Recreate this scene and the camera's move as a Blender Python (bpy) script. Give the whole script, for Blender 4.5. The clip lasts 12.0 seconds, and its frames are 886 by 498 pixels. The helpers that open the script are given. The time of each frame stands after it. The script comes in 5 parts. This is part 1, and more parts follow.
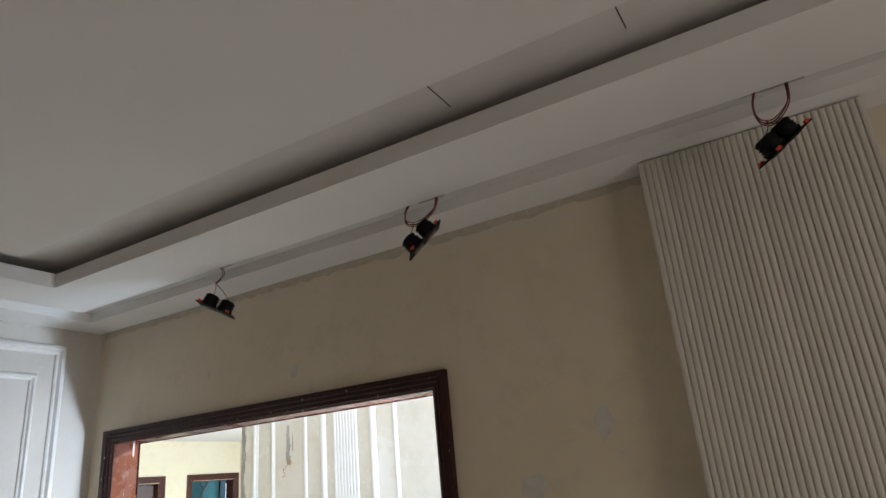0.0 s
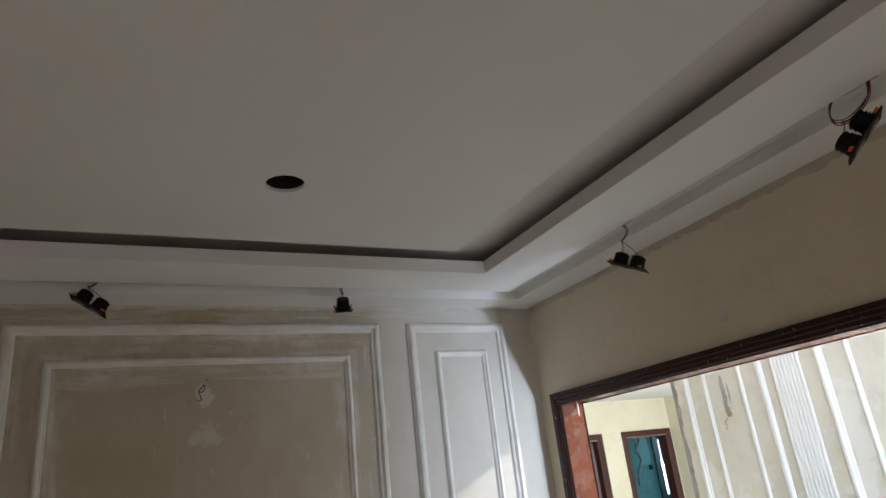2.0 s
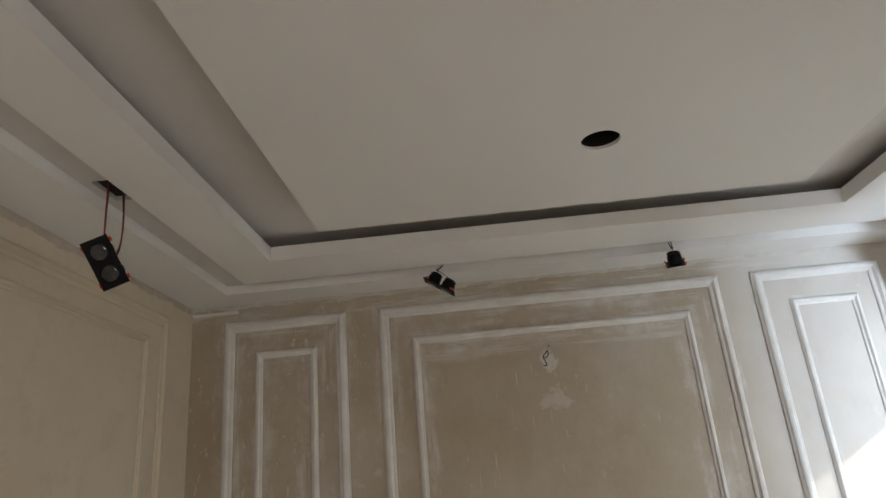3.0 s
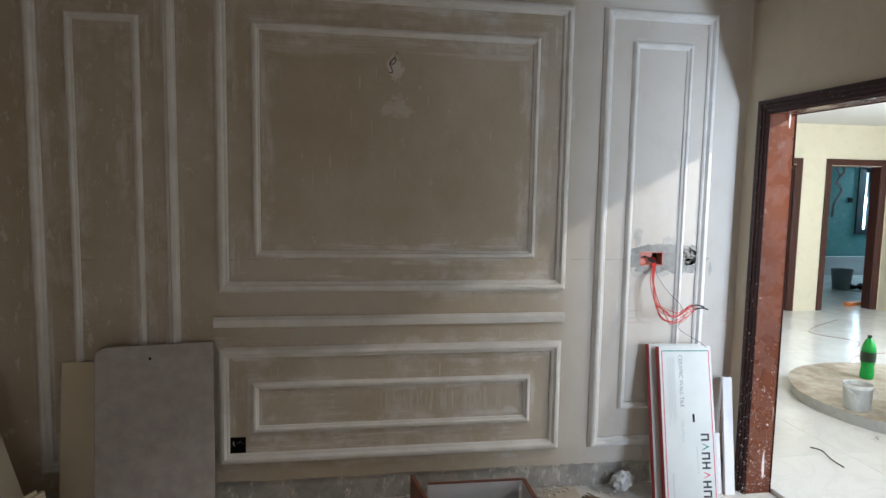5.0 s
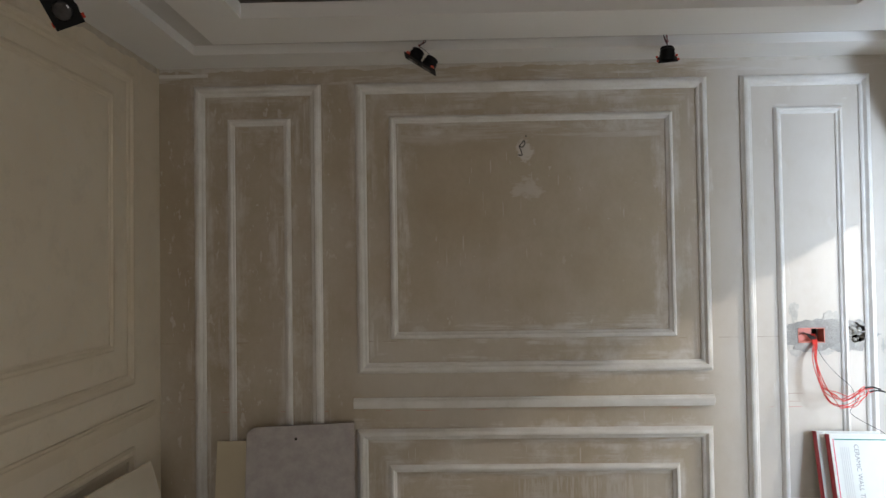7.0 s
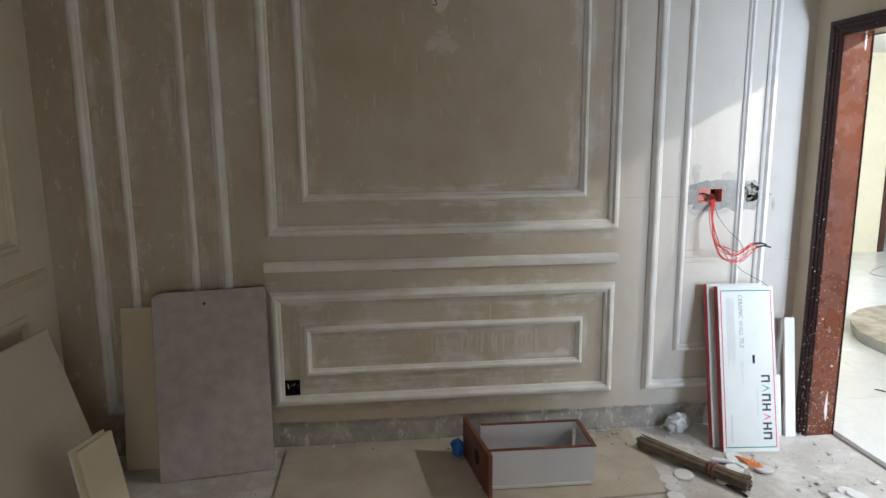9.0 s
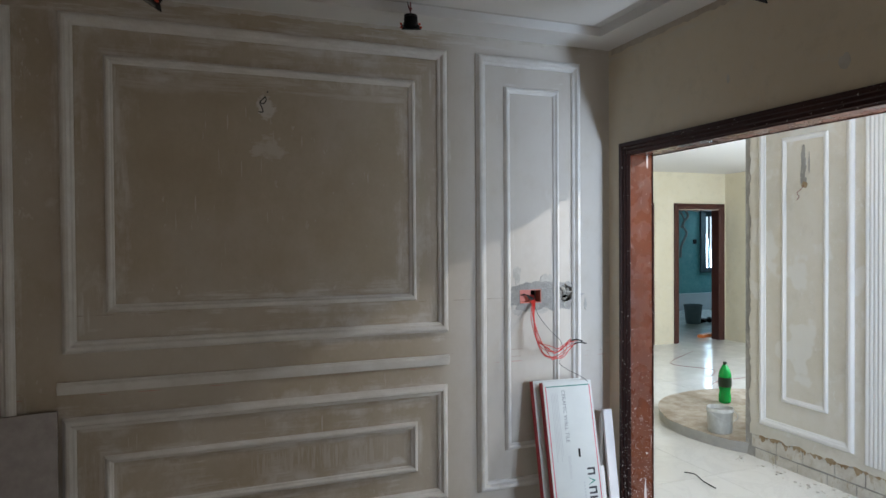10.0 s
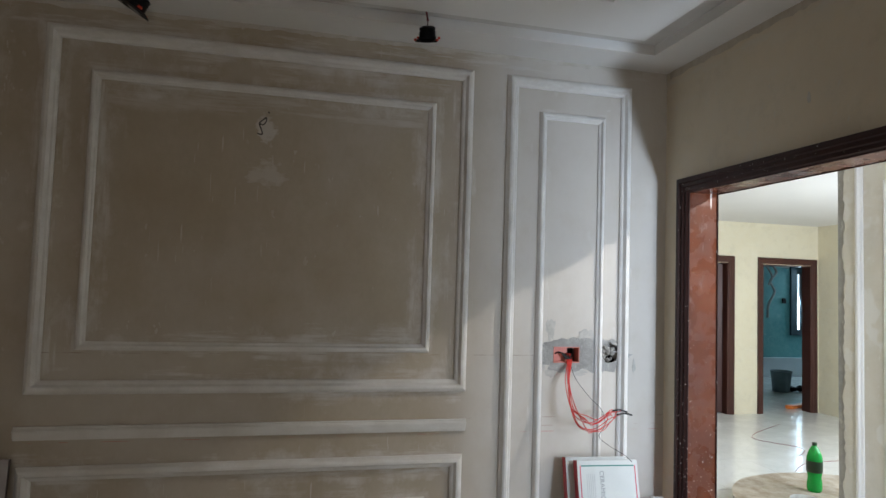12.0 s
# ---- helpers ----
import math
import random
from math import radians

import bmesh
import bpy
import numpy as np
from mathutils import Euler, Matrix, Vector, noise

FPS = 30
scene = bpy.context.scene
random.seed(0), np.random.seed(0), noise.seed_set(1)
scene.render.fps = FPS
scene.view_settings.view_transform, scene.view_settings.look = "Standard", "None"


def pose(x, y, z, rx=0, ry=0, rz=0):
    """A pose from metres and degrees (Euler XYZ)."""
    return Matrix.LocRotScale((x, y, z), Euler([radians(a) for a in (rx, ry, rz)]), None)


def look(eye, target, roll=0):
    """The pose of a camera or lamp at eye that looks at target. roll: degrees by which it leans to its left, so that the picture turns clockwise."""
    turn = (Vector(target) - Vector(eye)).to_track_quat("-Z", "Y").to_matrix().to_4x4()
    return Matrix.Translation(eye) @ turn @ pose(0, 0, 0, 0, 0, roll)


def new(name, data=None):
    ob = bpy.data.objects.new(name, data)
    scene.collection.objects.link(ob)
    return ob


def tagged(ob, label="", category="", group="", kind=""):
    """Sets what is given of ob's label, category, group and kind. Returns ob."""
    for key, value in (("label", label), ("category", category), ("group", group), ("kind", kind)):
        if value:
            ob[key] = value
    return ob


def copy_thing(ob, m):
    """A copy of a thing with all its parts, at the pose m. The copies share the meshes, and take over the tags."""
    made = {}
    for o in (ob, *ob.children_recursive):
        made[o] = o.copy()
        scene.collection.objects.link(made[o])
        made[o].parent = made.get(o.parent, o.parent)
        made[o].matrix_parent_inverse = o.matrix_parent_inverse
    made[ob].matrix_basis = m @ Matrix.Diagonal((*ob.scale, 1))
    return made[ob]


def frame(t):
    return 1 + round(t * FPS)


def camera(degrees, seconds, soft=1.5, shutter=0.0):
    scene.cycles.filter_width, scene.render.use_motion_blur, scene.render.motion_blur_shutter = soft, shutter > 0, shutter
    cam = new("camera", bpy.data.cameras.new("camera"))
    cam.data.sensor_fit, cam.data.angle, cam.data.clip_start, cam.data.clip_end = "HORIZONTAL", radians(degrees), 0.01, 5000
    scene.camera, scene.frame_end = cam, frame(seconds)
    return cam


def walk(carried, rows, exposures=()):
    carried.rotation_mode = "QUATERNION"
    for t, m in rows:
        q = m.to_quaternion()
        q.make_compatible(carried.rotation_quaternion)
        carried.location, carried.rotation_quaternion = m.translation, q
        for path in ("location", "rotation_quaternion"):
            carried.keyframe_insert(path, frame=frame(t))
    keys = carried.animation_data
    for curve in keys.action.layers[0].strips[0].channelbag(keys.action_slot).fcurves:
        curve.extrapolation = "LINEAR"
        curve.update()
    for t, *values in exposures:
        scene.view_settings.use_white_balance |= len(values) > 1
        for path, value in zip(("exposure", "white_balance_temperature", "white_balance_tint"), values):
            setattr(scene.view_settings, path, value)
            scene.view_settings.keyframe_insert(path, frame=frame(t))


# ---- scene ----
cam = camera(69.1, 12.0)
PATH = [
    (0, (-2.246, -3.569, 1.76), (-0.594, -2.664, 2.432), -5.4),
    (0.5, (-2.248, -3.557, 1.761), (-0.675, -2.535, 2.455), -5.6),
    (1, (-2.239, -3.533, 1.767), (-0.802, -2.325, 2.457), -5.8),
    (1.5, (-2.246, -3.512, 1.765), (-1.073, -2.039, 2.44), -6.1),
    (2, (-2.28, -3.437, 1.759), (-1.437, -1.753, 2.431), -6.5),
    (2.5, (-2.299, -3.373, 1.747), (-1.9, -1.532, 2.418), -7.0),
    (3, (-2.321, -3.377, 1.754), (-2.403, -1.493, 2.421), -5.0),
    (3.5, (-2.295, -3.335, 1.732), (-2.311, -1.375, 2.132), -1.4),
    (3.7, (-2.267, -3.333, 1.722), (-2.238, -1.357, 2.026), -0.4),
    (5.5, (-2.262, -3.325, 1.661), (-1.897, -1.376, 1.4), 1.0),
    (6, (-2.295, -3.314, 1.621), (-1.976, -1.341, 1.54), -0.4),
    (6.5, (-2.313, -3.348, 1.701), (-2.262, -1.35, 1.755), -0.8),
    (6.7, (-2.329, -3.342, 1.7), (-2.376, -1.344, 1.752), -1.0),
    (8.3, (-2.334, -3.302, 1.655), (-2.321, -1.306, 1.53), 0.7),
    (8.5, (-2.331, -3.301, 1.638), (-2.319, -1.311, 1.443), -0.1),
    (9, (-2.297, -3.26, 1.637), (-2.096, -1.301, 1.287), -0.5),
    (9.5, (-2.251, -3.243, 1.619), (-1.738, -1.328, 1.355), -0.1),
    (10, (-2.268, -3.238, 1.632), (-1.567, -1.365, 1.602), -0.4),
    (10.5, (-2.283, -3.231, 1.64), (-1.552, -1.369, 1.665), -1.1),
    (11, (-2.163, -3.176, 1.626), (-1.574, -1.265, 1.653), 0.0),
    (11.5, (-1.977, -3.114, 1.654), (-1.599, -1.151, 1.72), 0.7),
    (12, (-1.858, -2.894, 1.616), (-1.388, -0.954, 1.732), 1.8),
]
walk(cam, [(t, look(eye, aim, roll)) for t, eye, aim, roll in PATH],
     exposures=[(t, s, k, 11) for t, s, k in ((0.0, 0.24, 6200), (1.0, 0.12, 6250), (1.5, 0.02, 6300), (2.3, 0.10, 6300), (3.0, 0.77, 6300), (3.7, 0.63, 6300), (5.5, -0.13, 6150), (6.0, -0.15, 6150), (6.5, 0.37, 6250), (8.3, 0.35, 6250), (9.0, 0.21, 6150), (9.5, -0.25, 6000), (10.5, -0.43, 6200), (11.5, -0.33, 6250), (12.0, -0.33, 6250))])

# ---- world and lights ----
world = bpy.data.worlds.new("sky")
scene.world = world
world.use_nodes = True
wn = world.node_tree
sky = wn.nodes.new("ShaderNodeTexSky")
sky.sky_type = "NISHITA"
sky.sun_disc = False
sky.sun_elevation, sky.sun_rotation = radians(48), radians(200)
wn.links.new(sky.outputs[0], wn.nodes["Background"].inputs[0])
wn.nodes["Background"].inputs[1].default_value = 0.08


def area_lamp(name, eye, aim, sx, sy, watts, col):
    la = bpy.data.lights.new(name, "AREA")
    la.shape, la.size, la.size_y, la.energy, la.color = "RECTANGLE", sx, sy, watts, col
    ob = new(name, la)
    ob.matrix_world = look(eye, aim)
    return ob


# far room lamp is its window's daylight; the other four are added unseen fills
area_lamp("unseen_room_fill", (-1.9, -5.98, 1.35), (-2.0, 0, 2.2), 1.35, 1.25, 17.5, (1.0, 0.92, 0.85))
# small unseen lamp, set where the doorway's shadow edges point
area_lamp("unseen_pier_lamp", (0.25, -2.52, 1.55), (-1.2, 0, 1.95), 0.11, 0.15, 50, (0.70, 0.84, 1.0))
# broad unseen fill, added to carry hall light onto the panelled wall
area_lamp("unseen_end_fill", (0.785, -3.38, 1.00), (-1.0, 0, 1.8), 0.70, 1.5, 62, (0.74, 0.86, 1.0))
# hidden fill, added to brighten the far hall wall and tiles
area_lamp("unseen_hall_fill", (3.7, 0.46, 1.55), (3.4, 4.5, 1.1), 2.5, 1.25, 125, (0.84, 0.93, 1.0))
area_lamp("far_room_window_light", (8.55, 8.1, 1.55), (6.5, 5.5, 0.8), 0.8, 1.3, 38, (0.58, 0.83, 1.0))
# unseen spotlight added in the hall, aimed through the doorway to form the beam
spot = bpy.data.lights.new("unseen_hall_spot", "SPOT")
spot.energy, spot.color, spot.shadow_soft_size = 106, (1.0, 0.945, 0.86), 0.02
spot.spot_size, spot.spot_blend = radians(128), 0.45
new("unseen_hall_spot", spot).matrix_world = look((0.96, -1.10, 2.533), (-0.54, 0.0, 1.13))


# ---- materials ----
class Mat:
    """A small builder for node materials."""

    def __init__(self, name):
        self.m = bpy.data.materials.new(name)
        self.m.use_nodes = True
        self.t = self.m.node_tree
        self.b = self.t.nodes["Principled BSDF"]
        self.co = self.t.nodes.new("ShaderNodeTexCoord").outputs["Object"]

    def put(self, sock, v):
        if isinstance(v, bpy.types.NodeSocket):
            self.t.links.new(v, sock)
        elif isinstance(v, (tuple, list)) and len(v) == 3 and sock.type == "RGBA":
            sock.default_value = (*v, 1)
        else:
            sock.default_value = v

    def math(self, op, a, b=0.0, clamp=False):
        n = self.t.nodes.new("ShaderNodeMath")
        n.operation, n.use_clamp = op, clamp
        self.put(n.inputs[0], a)
        self.put(n.inputs[1], b)
        return n.outputs[0]

    def noise(self, scale, detail=4.0, rough=0.55, stretch=(1, 1, 1), offset=(0, 0, 0), distort=0.0):
        mp = self.t.nodes.new("ShaderNodeMapping")
        mp.inputs["Scale"].default_value = stretch
        mp.inputs["Location"].default_value = offset
        self.t.links.new(self.co, mp.inputs[0])
        n = self.t.nodes.new("ShaderNodeTexNoise")
        n.inputs["Scale"].default_value, n.inputs["Detail"].default_value = scale, detail
        n.inputs["Roughness"].default_value, n.inputs["Distortion"].default_value = rough, distort
        self.t.links.new(mp.outputs[0], n.inputs["Vector"])
        return n.outputs[0]

    def ramp(self, v, lo, hi, a=0.0, b=1.0):
        n = self.t.nodes.new("ShaderNodeMapRange")
        n.interpolation_type = "SMOOTHSTEP"
        for k, x in zip((0, 1, 2, 3, 4), (v, lo, hi, a, b)):
            self.put(n.inputs[k], x)
        return n.outputs[0]

    def mix(self, f, a, b):
        n = self.t.nodes.new("ShaderNodeMix")
        n.data_type = "RGBA"
        self.put(n.inputs[0], f)
        self.put(n.inputs[6], a)
        self.put(n.inputs[7], b)
        return n.outputs[2]

    def axes(self):
        n = self.t.nodes.new("ShaderNodeSeparateXYZ")
        self.t.links.new(self.co, n.inputs[0])
        return n.outputs

    def random(self):
        return self.t.nodes.new("ShaderNodeObjectInfo").outputs["Random"]

    def bump(self, h, strength=0.3, dist=0.004):
        n = self.t.nodes.new("ShaderNodeBump")
        n.inputs["Strength"].default_value, n.inputs["Distance"].default_value = strength, dist
        self.put(n.inputs["Height"], h)
        self.t.links.new(n.outputs[0], self.b.inputs["Normal"])

    def done(self, col, rough=0.6, metal=0.0, spec=0.4):
        self.put(self.b.inputs["Base Color"], col)
        self.put(self.b.inputs["Roughness"], rough)
        self.b.inputs["Metallic"].default_value = metal
        self.b.inputs["Specular IOR Level"].default_value = spec
        return self.m


def surf(name, a, b, scale=3.0, grain=60.0, rough=0.6, bump=0.2, metal=0.0, spec=0.4, stretch=(1, 1, 1), dist=0.003, vary=0.0):
    """Two tones in large patches, finer grain over them, and relief."""
    k = Mat(name)
    big = k.ramp(k.noise(scale, 5, 0.6, stretch), 0.3, 0.7)
    fine = k.noise(grain, 3, 0.6, stretch, (3, 1, 2))
    f = k.math("ADD", k.math("MULTIPLY", big, 0.7), k.math("MULTIPLY", fine, 0.35), True)
    col = k.mix(f, a, b)
    if vary:
        dark = tuple(c * (1 - vary) for c in a)
        col = k.mix(k.math("MULTIPLY", k.random(), 0.8), col, dark)
    if bump:
        k.bump(k.math("ADD", fine, k.math("MULTIPLY", big, 0.5)), bump, dist)
    r = k.math("ADD", k.math("MULTIPLY", fine, 0.18), rough - 0.09)
    return k.done(col, r, metal, spec)


# frames on the panelled wall: x0, x1, z0, z1, width, depth
PANELS = [
    (-3.692, -3.027, 0.240, 2.642, 0.055, 0.032), (-3.517, -3.188, 0.420, 2.467, 0.036, 0.022),
    (-2.848, -1.032, 1.137, 2.642, 0.055, 0.032), (-2.673, -1.210, 1.313, 2.467, 0.036, 0.022),
    (-2.855, -1.040, 0.240, 0.853, 0.055, 0.032), (-2.690, -1.210, 0.402, 0.667, 0.036, 0.022),
    (-0.861, -0.205, 0.235, 2.643, 0.055, 0.032), (-0.692, -0.345, 0.450, 2.478, 0.036, 0.022),
]


def plaster_panelled():
    """Beige primed plaster with sanded white filler beside the mouldings, streaks and chalk lines."""
    k = Mat("panel_plaster")
    x, y, z = k.axes()
    wob = k.noise(5, 5, 0.65, (1, 1, 0.8))
    wob2 = k.noise(14, 4, 0.6, (1.2, 1, 0.35), (5, 0, 1))
    worn = k.ramp(k.noise(7, 6, 0.72, (1, 1, 0.75), (5, 0, 1), 0.6), 0.38, 0.66, 0.03, 0.70)
    level = k.ramp(k.noise(9, 6, 0.7, (0.16, 1, 2.0), (3, 0, 4)), 0.42, 0.60, 0.0, 0.9)
    plumb = k.ramp(k.noise(9, 6, 0.7, (2.0, 1, 0.14), (6, 0, 2)), 0.44, 0.62, 0.0, 0.85)
    total = None
    for x0, x1, z0, z1, w, d in PANELS:
        dx = k.math("SUBTRACT", k.math("ABSOLUTE", k.math("SUBTRACT", x, (x0 + x1) / 2)), (x1 - x0) / 2)
        dz = k.math("SUBTRACT", k.math("ABSOLUTE", k.math("SUBTRACT", z, (z0 + z1) / 2)), (z1 - z0) / 2)
        e = k.math("ABSOLUTE", k.math("ADD", k.math("MAXIMUM", dx, dz), w * 0.7))
        e = k.math("ADD", e, k.math("MULTIPLY", k.math("SUBTRACT", wob, 0.5), 0.34))
        f = k.ramp(e, 0.0, 0.11, 1.0, 0.0)
        along = k.ramp(k.math("SUBTRACT", dz, dx), -0.02, 0.02)
        streak = k.math("ADD", k.math("MULTIPLY", along, level), k.math("MULTIPLY", k.math("SUBTRACT", 1.0, along), plumb))
        f = k.math("MULTIPLY", f, k.math("MAXIMUM", worn, streak))
        total = f if total is None else k.math("MAXIMUM", total, f)
    # broad brushed band under the top mouldings of the large panel
    band = k.ramp(k.math("ABSOLUTE", k.math("SUBTRACT", z, k.math("ADD", 2.33, k.math("MULTIPLY", wob, 0.10)))), 0.02, 0.075, 0.65, 0.0)
    band = k.math("MULTIPLY", band, k.ramp(k.noise(7, 5, 0.7, (0.2, 1, 2.4), (2, 0, 6)), 0.40, 0.62))
    band = k.math("MULTIPLY", band, k.ramp(k.math("ABSOLUTE", k.math("ADD", x, 1.94)), 0.66, 0.72, 1.0, 0.0))
    total = k.math("MAXIMUM", total, band)
    for u, v, a, b, s in ((-1.962, 2.275, 0.05, 0.055, 0.8), (-1.965, 2.085, 0.075, 0.06, 0.5)):
        du = k.math("DIVIDE", k.math("SUBTRACT", x, u), a)
        dv = k.math("DIVIDE", k.math("SUBTRACT", z, v), b)
        r = k.math("ADD", k.math("ADD", k.math("MULTIPLY", du, du), k.math("MULTIPLY", dv, dv)), k.math("MULTIPLY", k.math("SUBTRACT", k.noise(16, 4, 0.65, (0.8, 1, 1.2), (3, 0, 2)), 0.5), 7.0))
        total = k.math("MAXIMUM", total, k.ramp(r, 0.3, 1.3, s, 0.0))
    scratch = k.ramp(k.noise(30, 2, 0.5, (2.4, 1, 0.16), (1, 2, 9)), 0.685, 0.70, 0.0, 0.55)
    scratch = k.math("MULTIPLY", scratch, k.ramp(k.noise(2.3, 3, 0.6, (1, 1, 1), (6, 1, 2)), 0.48, 0.58))
    rubbed = k.ramp(k.noise(1.3, 6, 0.62, (1, 1, 0.8), (8, 3, 4)), 0.42, 0.74, 0.0, 0.42)
    dabs = k.ramp(k.noise(17, 3, 0.6, (1.2, 1, 0.6), (2, 7, 5)), 0.66, 0.69, 0.0, 0.6)
    dabs = k.math("MULTIPLY", dabs, k.ramp(k.noise(1.4, 3, 0.6, (1, 1, 1), (0, 5, 7)), 0.45, 0.60))
    # trowelled filler above the frames, scratches in the low panel, chipped smears at the far end
    above = k.math("MULTIPLY", k.ramp(z, 2.63, 2.66, 0.0, 0.8), k.ramp(k.noise(8, 5, 0.7, (0.22, 1, 2.2), (7, 0, 3)), 0.47, 0.62))
    combed = k.math("MULTIPLY", k.ramp(k.math("ABSOLUTE", k.math("SUBTRACT", z, k.math("ADD", 0.47, k.math("MULTIPLY", wob, 0.13)))), 0.045, 0.085, 0.42, 0.0), k.ramp(k.math("ABSOLUTE", k.math("ADD", x, 1.68)), 0.30, 0.42, 1.0, 0.0))
    combed = k.math("MULTIPLY", combed, k.ramp(k.noise(34, 3, 0.6, (1.6, 1, 0.10), (2, 2, 2)), 0.46, 0.56))
    chipped = k.math("MULTIPLY", k.ramp(k.noise(15, 4, 0.65, (1.3, 1, 0.55), (3, 1, 8)), 0.60, 0.64, 0.0, 0.6), k.ramp(x, -3.0, -2.85, 1.0, 0.0))
    dabs = k.math("MAXIMUM", k.math("MAXIMUM", dabs, chipped), k.math("MAXIMUM", above, combed))
    # whiter right end: part filler, part doorway light put into the colour
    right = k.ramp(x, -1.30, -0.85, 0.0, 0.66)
    cover = k.math("MAXIMUM", k.math("MAXIMUM", total, scratch), k.math("MAXIMUM", rubbed, dabs))
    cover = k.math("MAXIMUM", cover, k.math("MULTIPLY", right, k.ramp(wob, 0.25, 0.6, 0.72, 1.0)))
    base = k.mix(k.ramp(k.noise(2.2, 5, 0.6), 0.3, 0.72), (0.42, 0.348, 0.252), (0.47, 0.405, 0.315))
    base = k.mix(k.ramp(k.noise(34, 4, 0.7, (1, 1, 0.7), (3, 3, 3)), 0.35, 0.7, 0.0, 0.22), base, (0.36, 0.30, 0.22))
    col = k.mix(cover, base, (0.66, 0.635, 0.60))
    gaps = k.noise(7, 3, 0.6, (1, 1, 0.6), (0, 4, 0))
    for z0, tint in ((1.302, (0.30, 0.22, 0.16)), (1.012, (0.36, 0.24, 0.19)), (0.945, (0.55, 0.22, 0.18)), (0.972, (0.40, 0.26, 0.2))):
        near = k.ramp(k.math("ABSOLUTE", k.math("SUBTRACT", z, z0)), 0.0010, 0.0024, 1.0, 0.0)
        col = k.mix(k.math("MULTIPLY", near, k.ramp(gaps, 0.50, 0.62, 0.0, 0.7)), col, tint)
    fine = k.noise(90, 3, 0.6)
    k.bump(k.math("ADD", k.math("MULTIPLY", cover, 0.6), k.math("MULTIPLY", fine, 0.35)), 0.25, 0.0025)
    return k.done(col, k.math("ADD", 0.62, k.math("MULTIPLY", cover, -0.12)), 0, 0.35)


def plaster_plain(name, a, b, spots=0.71, filler=(0.62, 0.58, 0.50), top=0.0):
    """Primed plaster with a few white dabs of filler and trowel marks."""
    k = Mat(name)
    big = k.ramp(k.noise(1.6, 6, 0.62), 0.3, 0.7)
    col = k.mix(big, a, b)
    dab = k.ramp(k.noise(3.3, 3, 0.55, (1, 1, 1), (4, 9, 2)), spots, spots + 0.05, 0.0, 0.7)
    trowel = k.ramp(k.noise(4, 5, 0.7, (1, 1, 2.6), (7, 0, 3), 0.7), 0.56, 0.68, 0.0, 0.30)
    col = k.mix(k.ramp(k.noise(13, 5, 0.7, (1, 1, 1), (1, 5, 1)), 0.35, 0.68, 0.0, 0.22), col, filler)
    col = k.mix(k.ramp(k.noise(6, 6, 0.75, (1, 1, 1), (9, 2, 2)), 0.50, 0.66, 0.0, 0.20), col, tuple(c * 0.72 for c in a))
    chips = k.ramp(k.noise(24, 3, 0.6, (1.2, 1.2, 0.6), (2, 7, 5)), 0.66, 0.68, 0.0, 0.5)
    cover = k.math("MAXIMUM", k.math("MAXIMUM", dab, trowel), chips)
    if top:
        x, y, z = k.axes()
        edge = k.ramp(k.math("ADD", z, k.math("MULTIPLY", k.noise(5, 5, 0.7, (1, 0.6, 1)), 0.16)), top, top + 0.10, 0.0, 0.75)
        cover = k.math("MAXIMUM", cover, k.math("MULTIPLY", edge, k.ramp(k.noise(9, 5, 0.7, (1, 0.3, 2.0), (4, 4, 1)), 0.42, 0.60)))
    col = k.mix(cover, col, filler)
    fine = k.noise(110, 3, 0.6)
    k.bump(k.math("ADD", fine, k.math("MULTIPLY", cover, 0.8)), 0.18, 0.002)
    return k.done(col, 0.62, 0, 0.35)


def rough_cement(name, a, b, c):
    k = Mat(name)
    col = k.mix(k.ramp(k.noise(7, 6, 0.7), 0.35, 0.65), a, b)
    col = k.mix(k.ramp(k.noise(22, 4, 0.7, (1, 1, 0.5), (2, 2, 8)), 0.55, 0.68), col, c)
    k.bump(k.noise(45, 6, 0.75), 0.8, 0.012)
    return k.done(col, 0.9, 0, 0.2)


def spattered_wood(name, a, b, worn=0.26, gloss=0.34, spec=0.22):
    """Brown paint with white paint spots, smears and scratches."""
    k = Mat(name)
    col = k.mix(k.ramp(k.noise(5, 5, 0.6, (1, 1, 0.4)), 0.3, 0.7), a, b)
    x, y, z = k.axes()
    smear = k.ramp(k.noise(9, 5, 0.7, (1, 1, 0.5), (3, 8, 1)), 0.60, 0.80, 0.0, worn)
    low = k.ramp(z, 0.2, 1.7, 0.058, -0.012)
    fine = k.ramp(k.math("ADD", k.noise(115, 2, 0.55, (1, 1, 0.7)), low), 0.704, 0.722, 0.0, 0.95)
    coarse = k.ramp(k.math("ADD", k.noise(62, 1, 0.5, (1, 1, 0.75), (4, 2, 7)), low), 0.775, 0.80, 0.0, 0.85 if worn > 0.3 else 0.0)
    spots = k.math("MAXIMUM", fine, coarse)
    drips = k.ramp(k.noise(28, 2, 0.4, (1.6, 1.6, 0.13), (9, 1, 1)), 0.695, 0.725, 0.0, 0.85 if worn > 0.1 else 0.0)
    col = k.mix(k.math("MAXIMUM", k.math("MAXIMUM", smear, spots), drips), col, (0.72, 0.66, 0.62))
    k.bump(k.noise(60, 3, 0.6, (1, 1, 0.3)), 0.12, 0.002)
    return k.done(col, k.ramp(k.noise(12), 0.3, 0.7, gloss, gloss + 0.16), 0, spec)


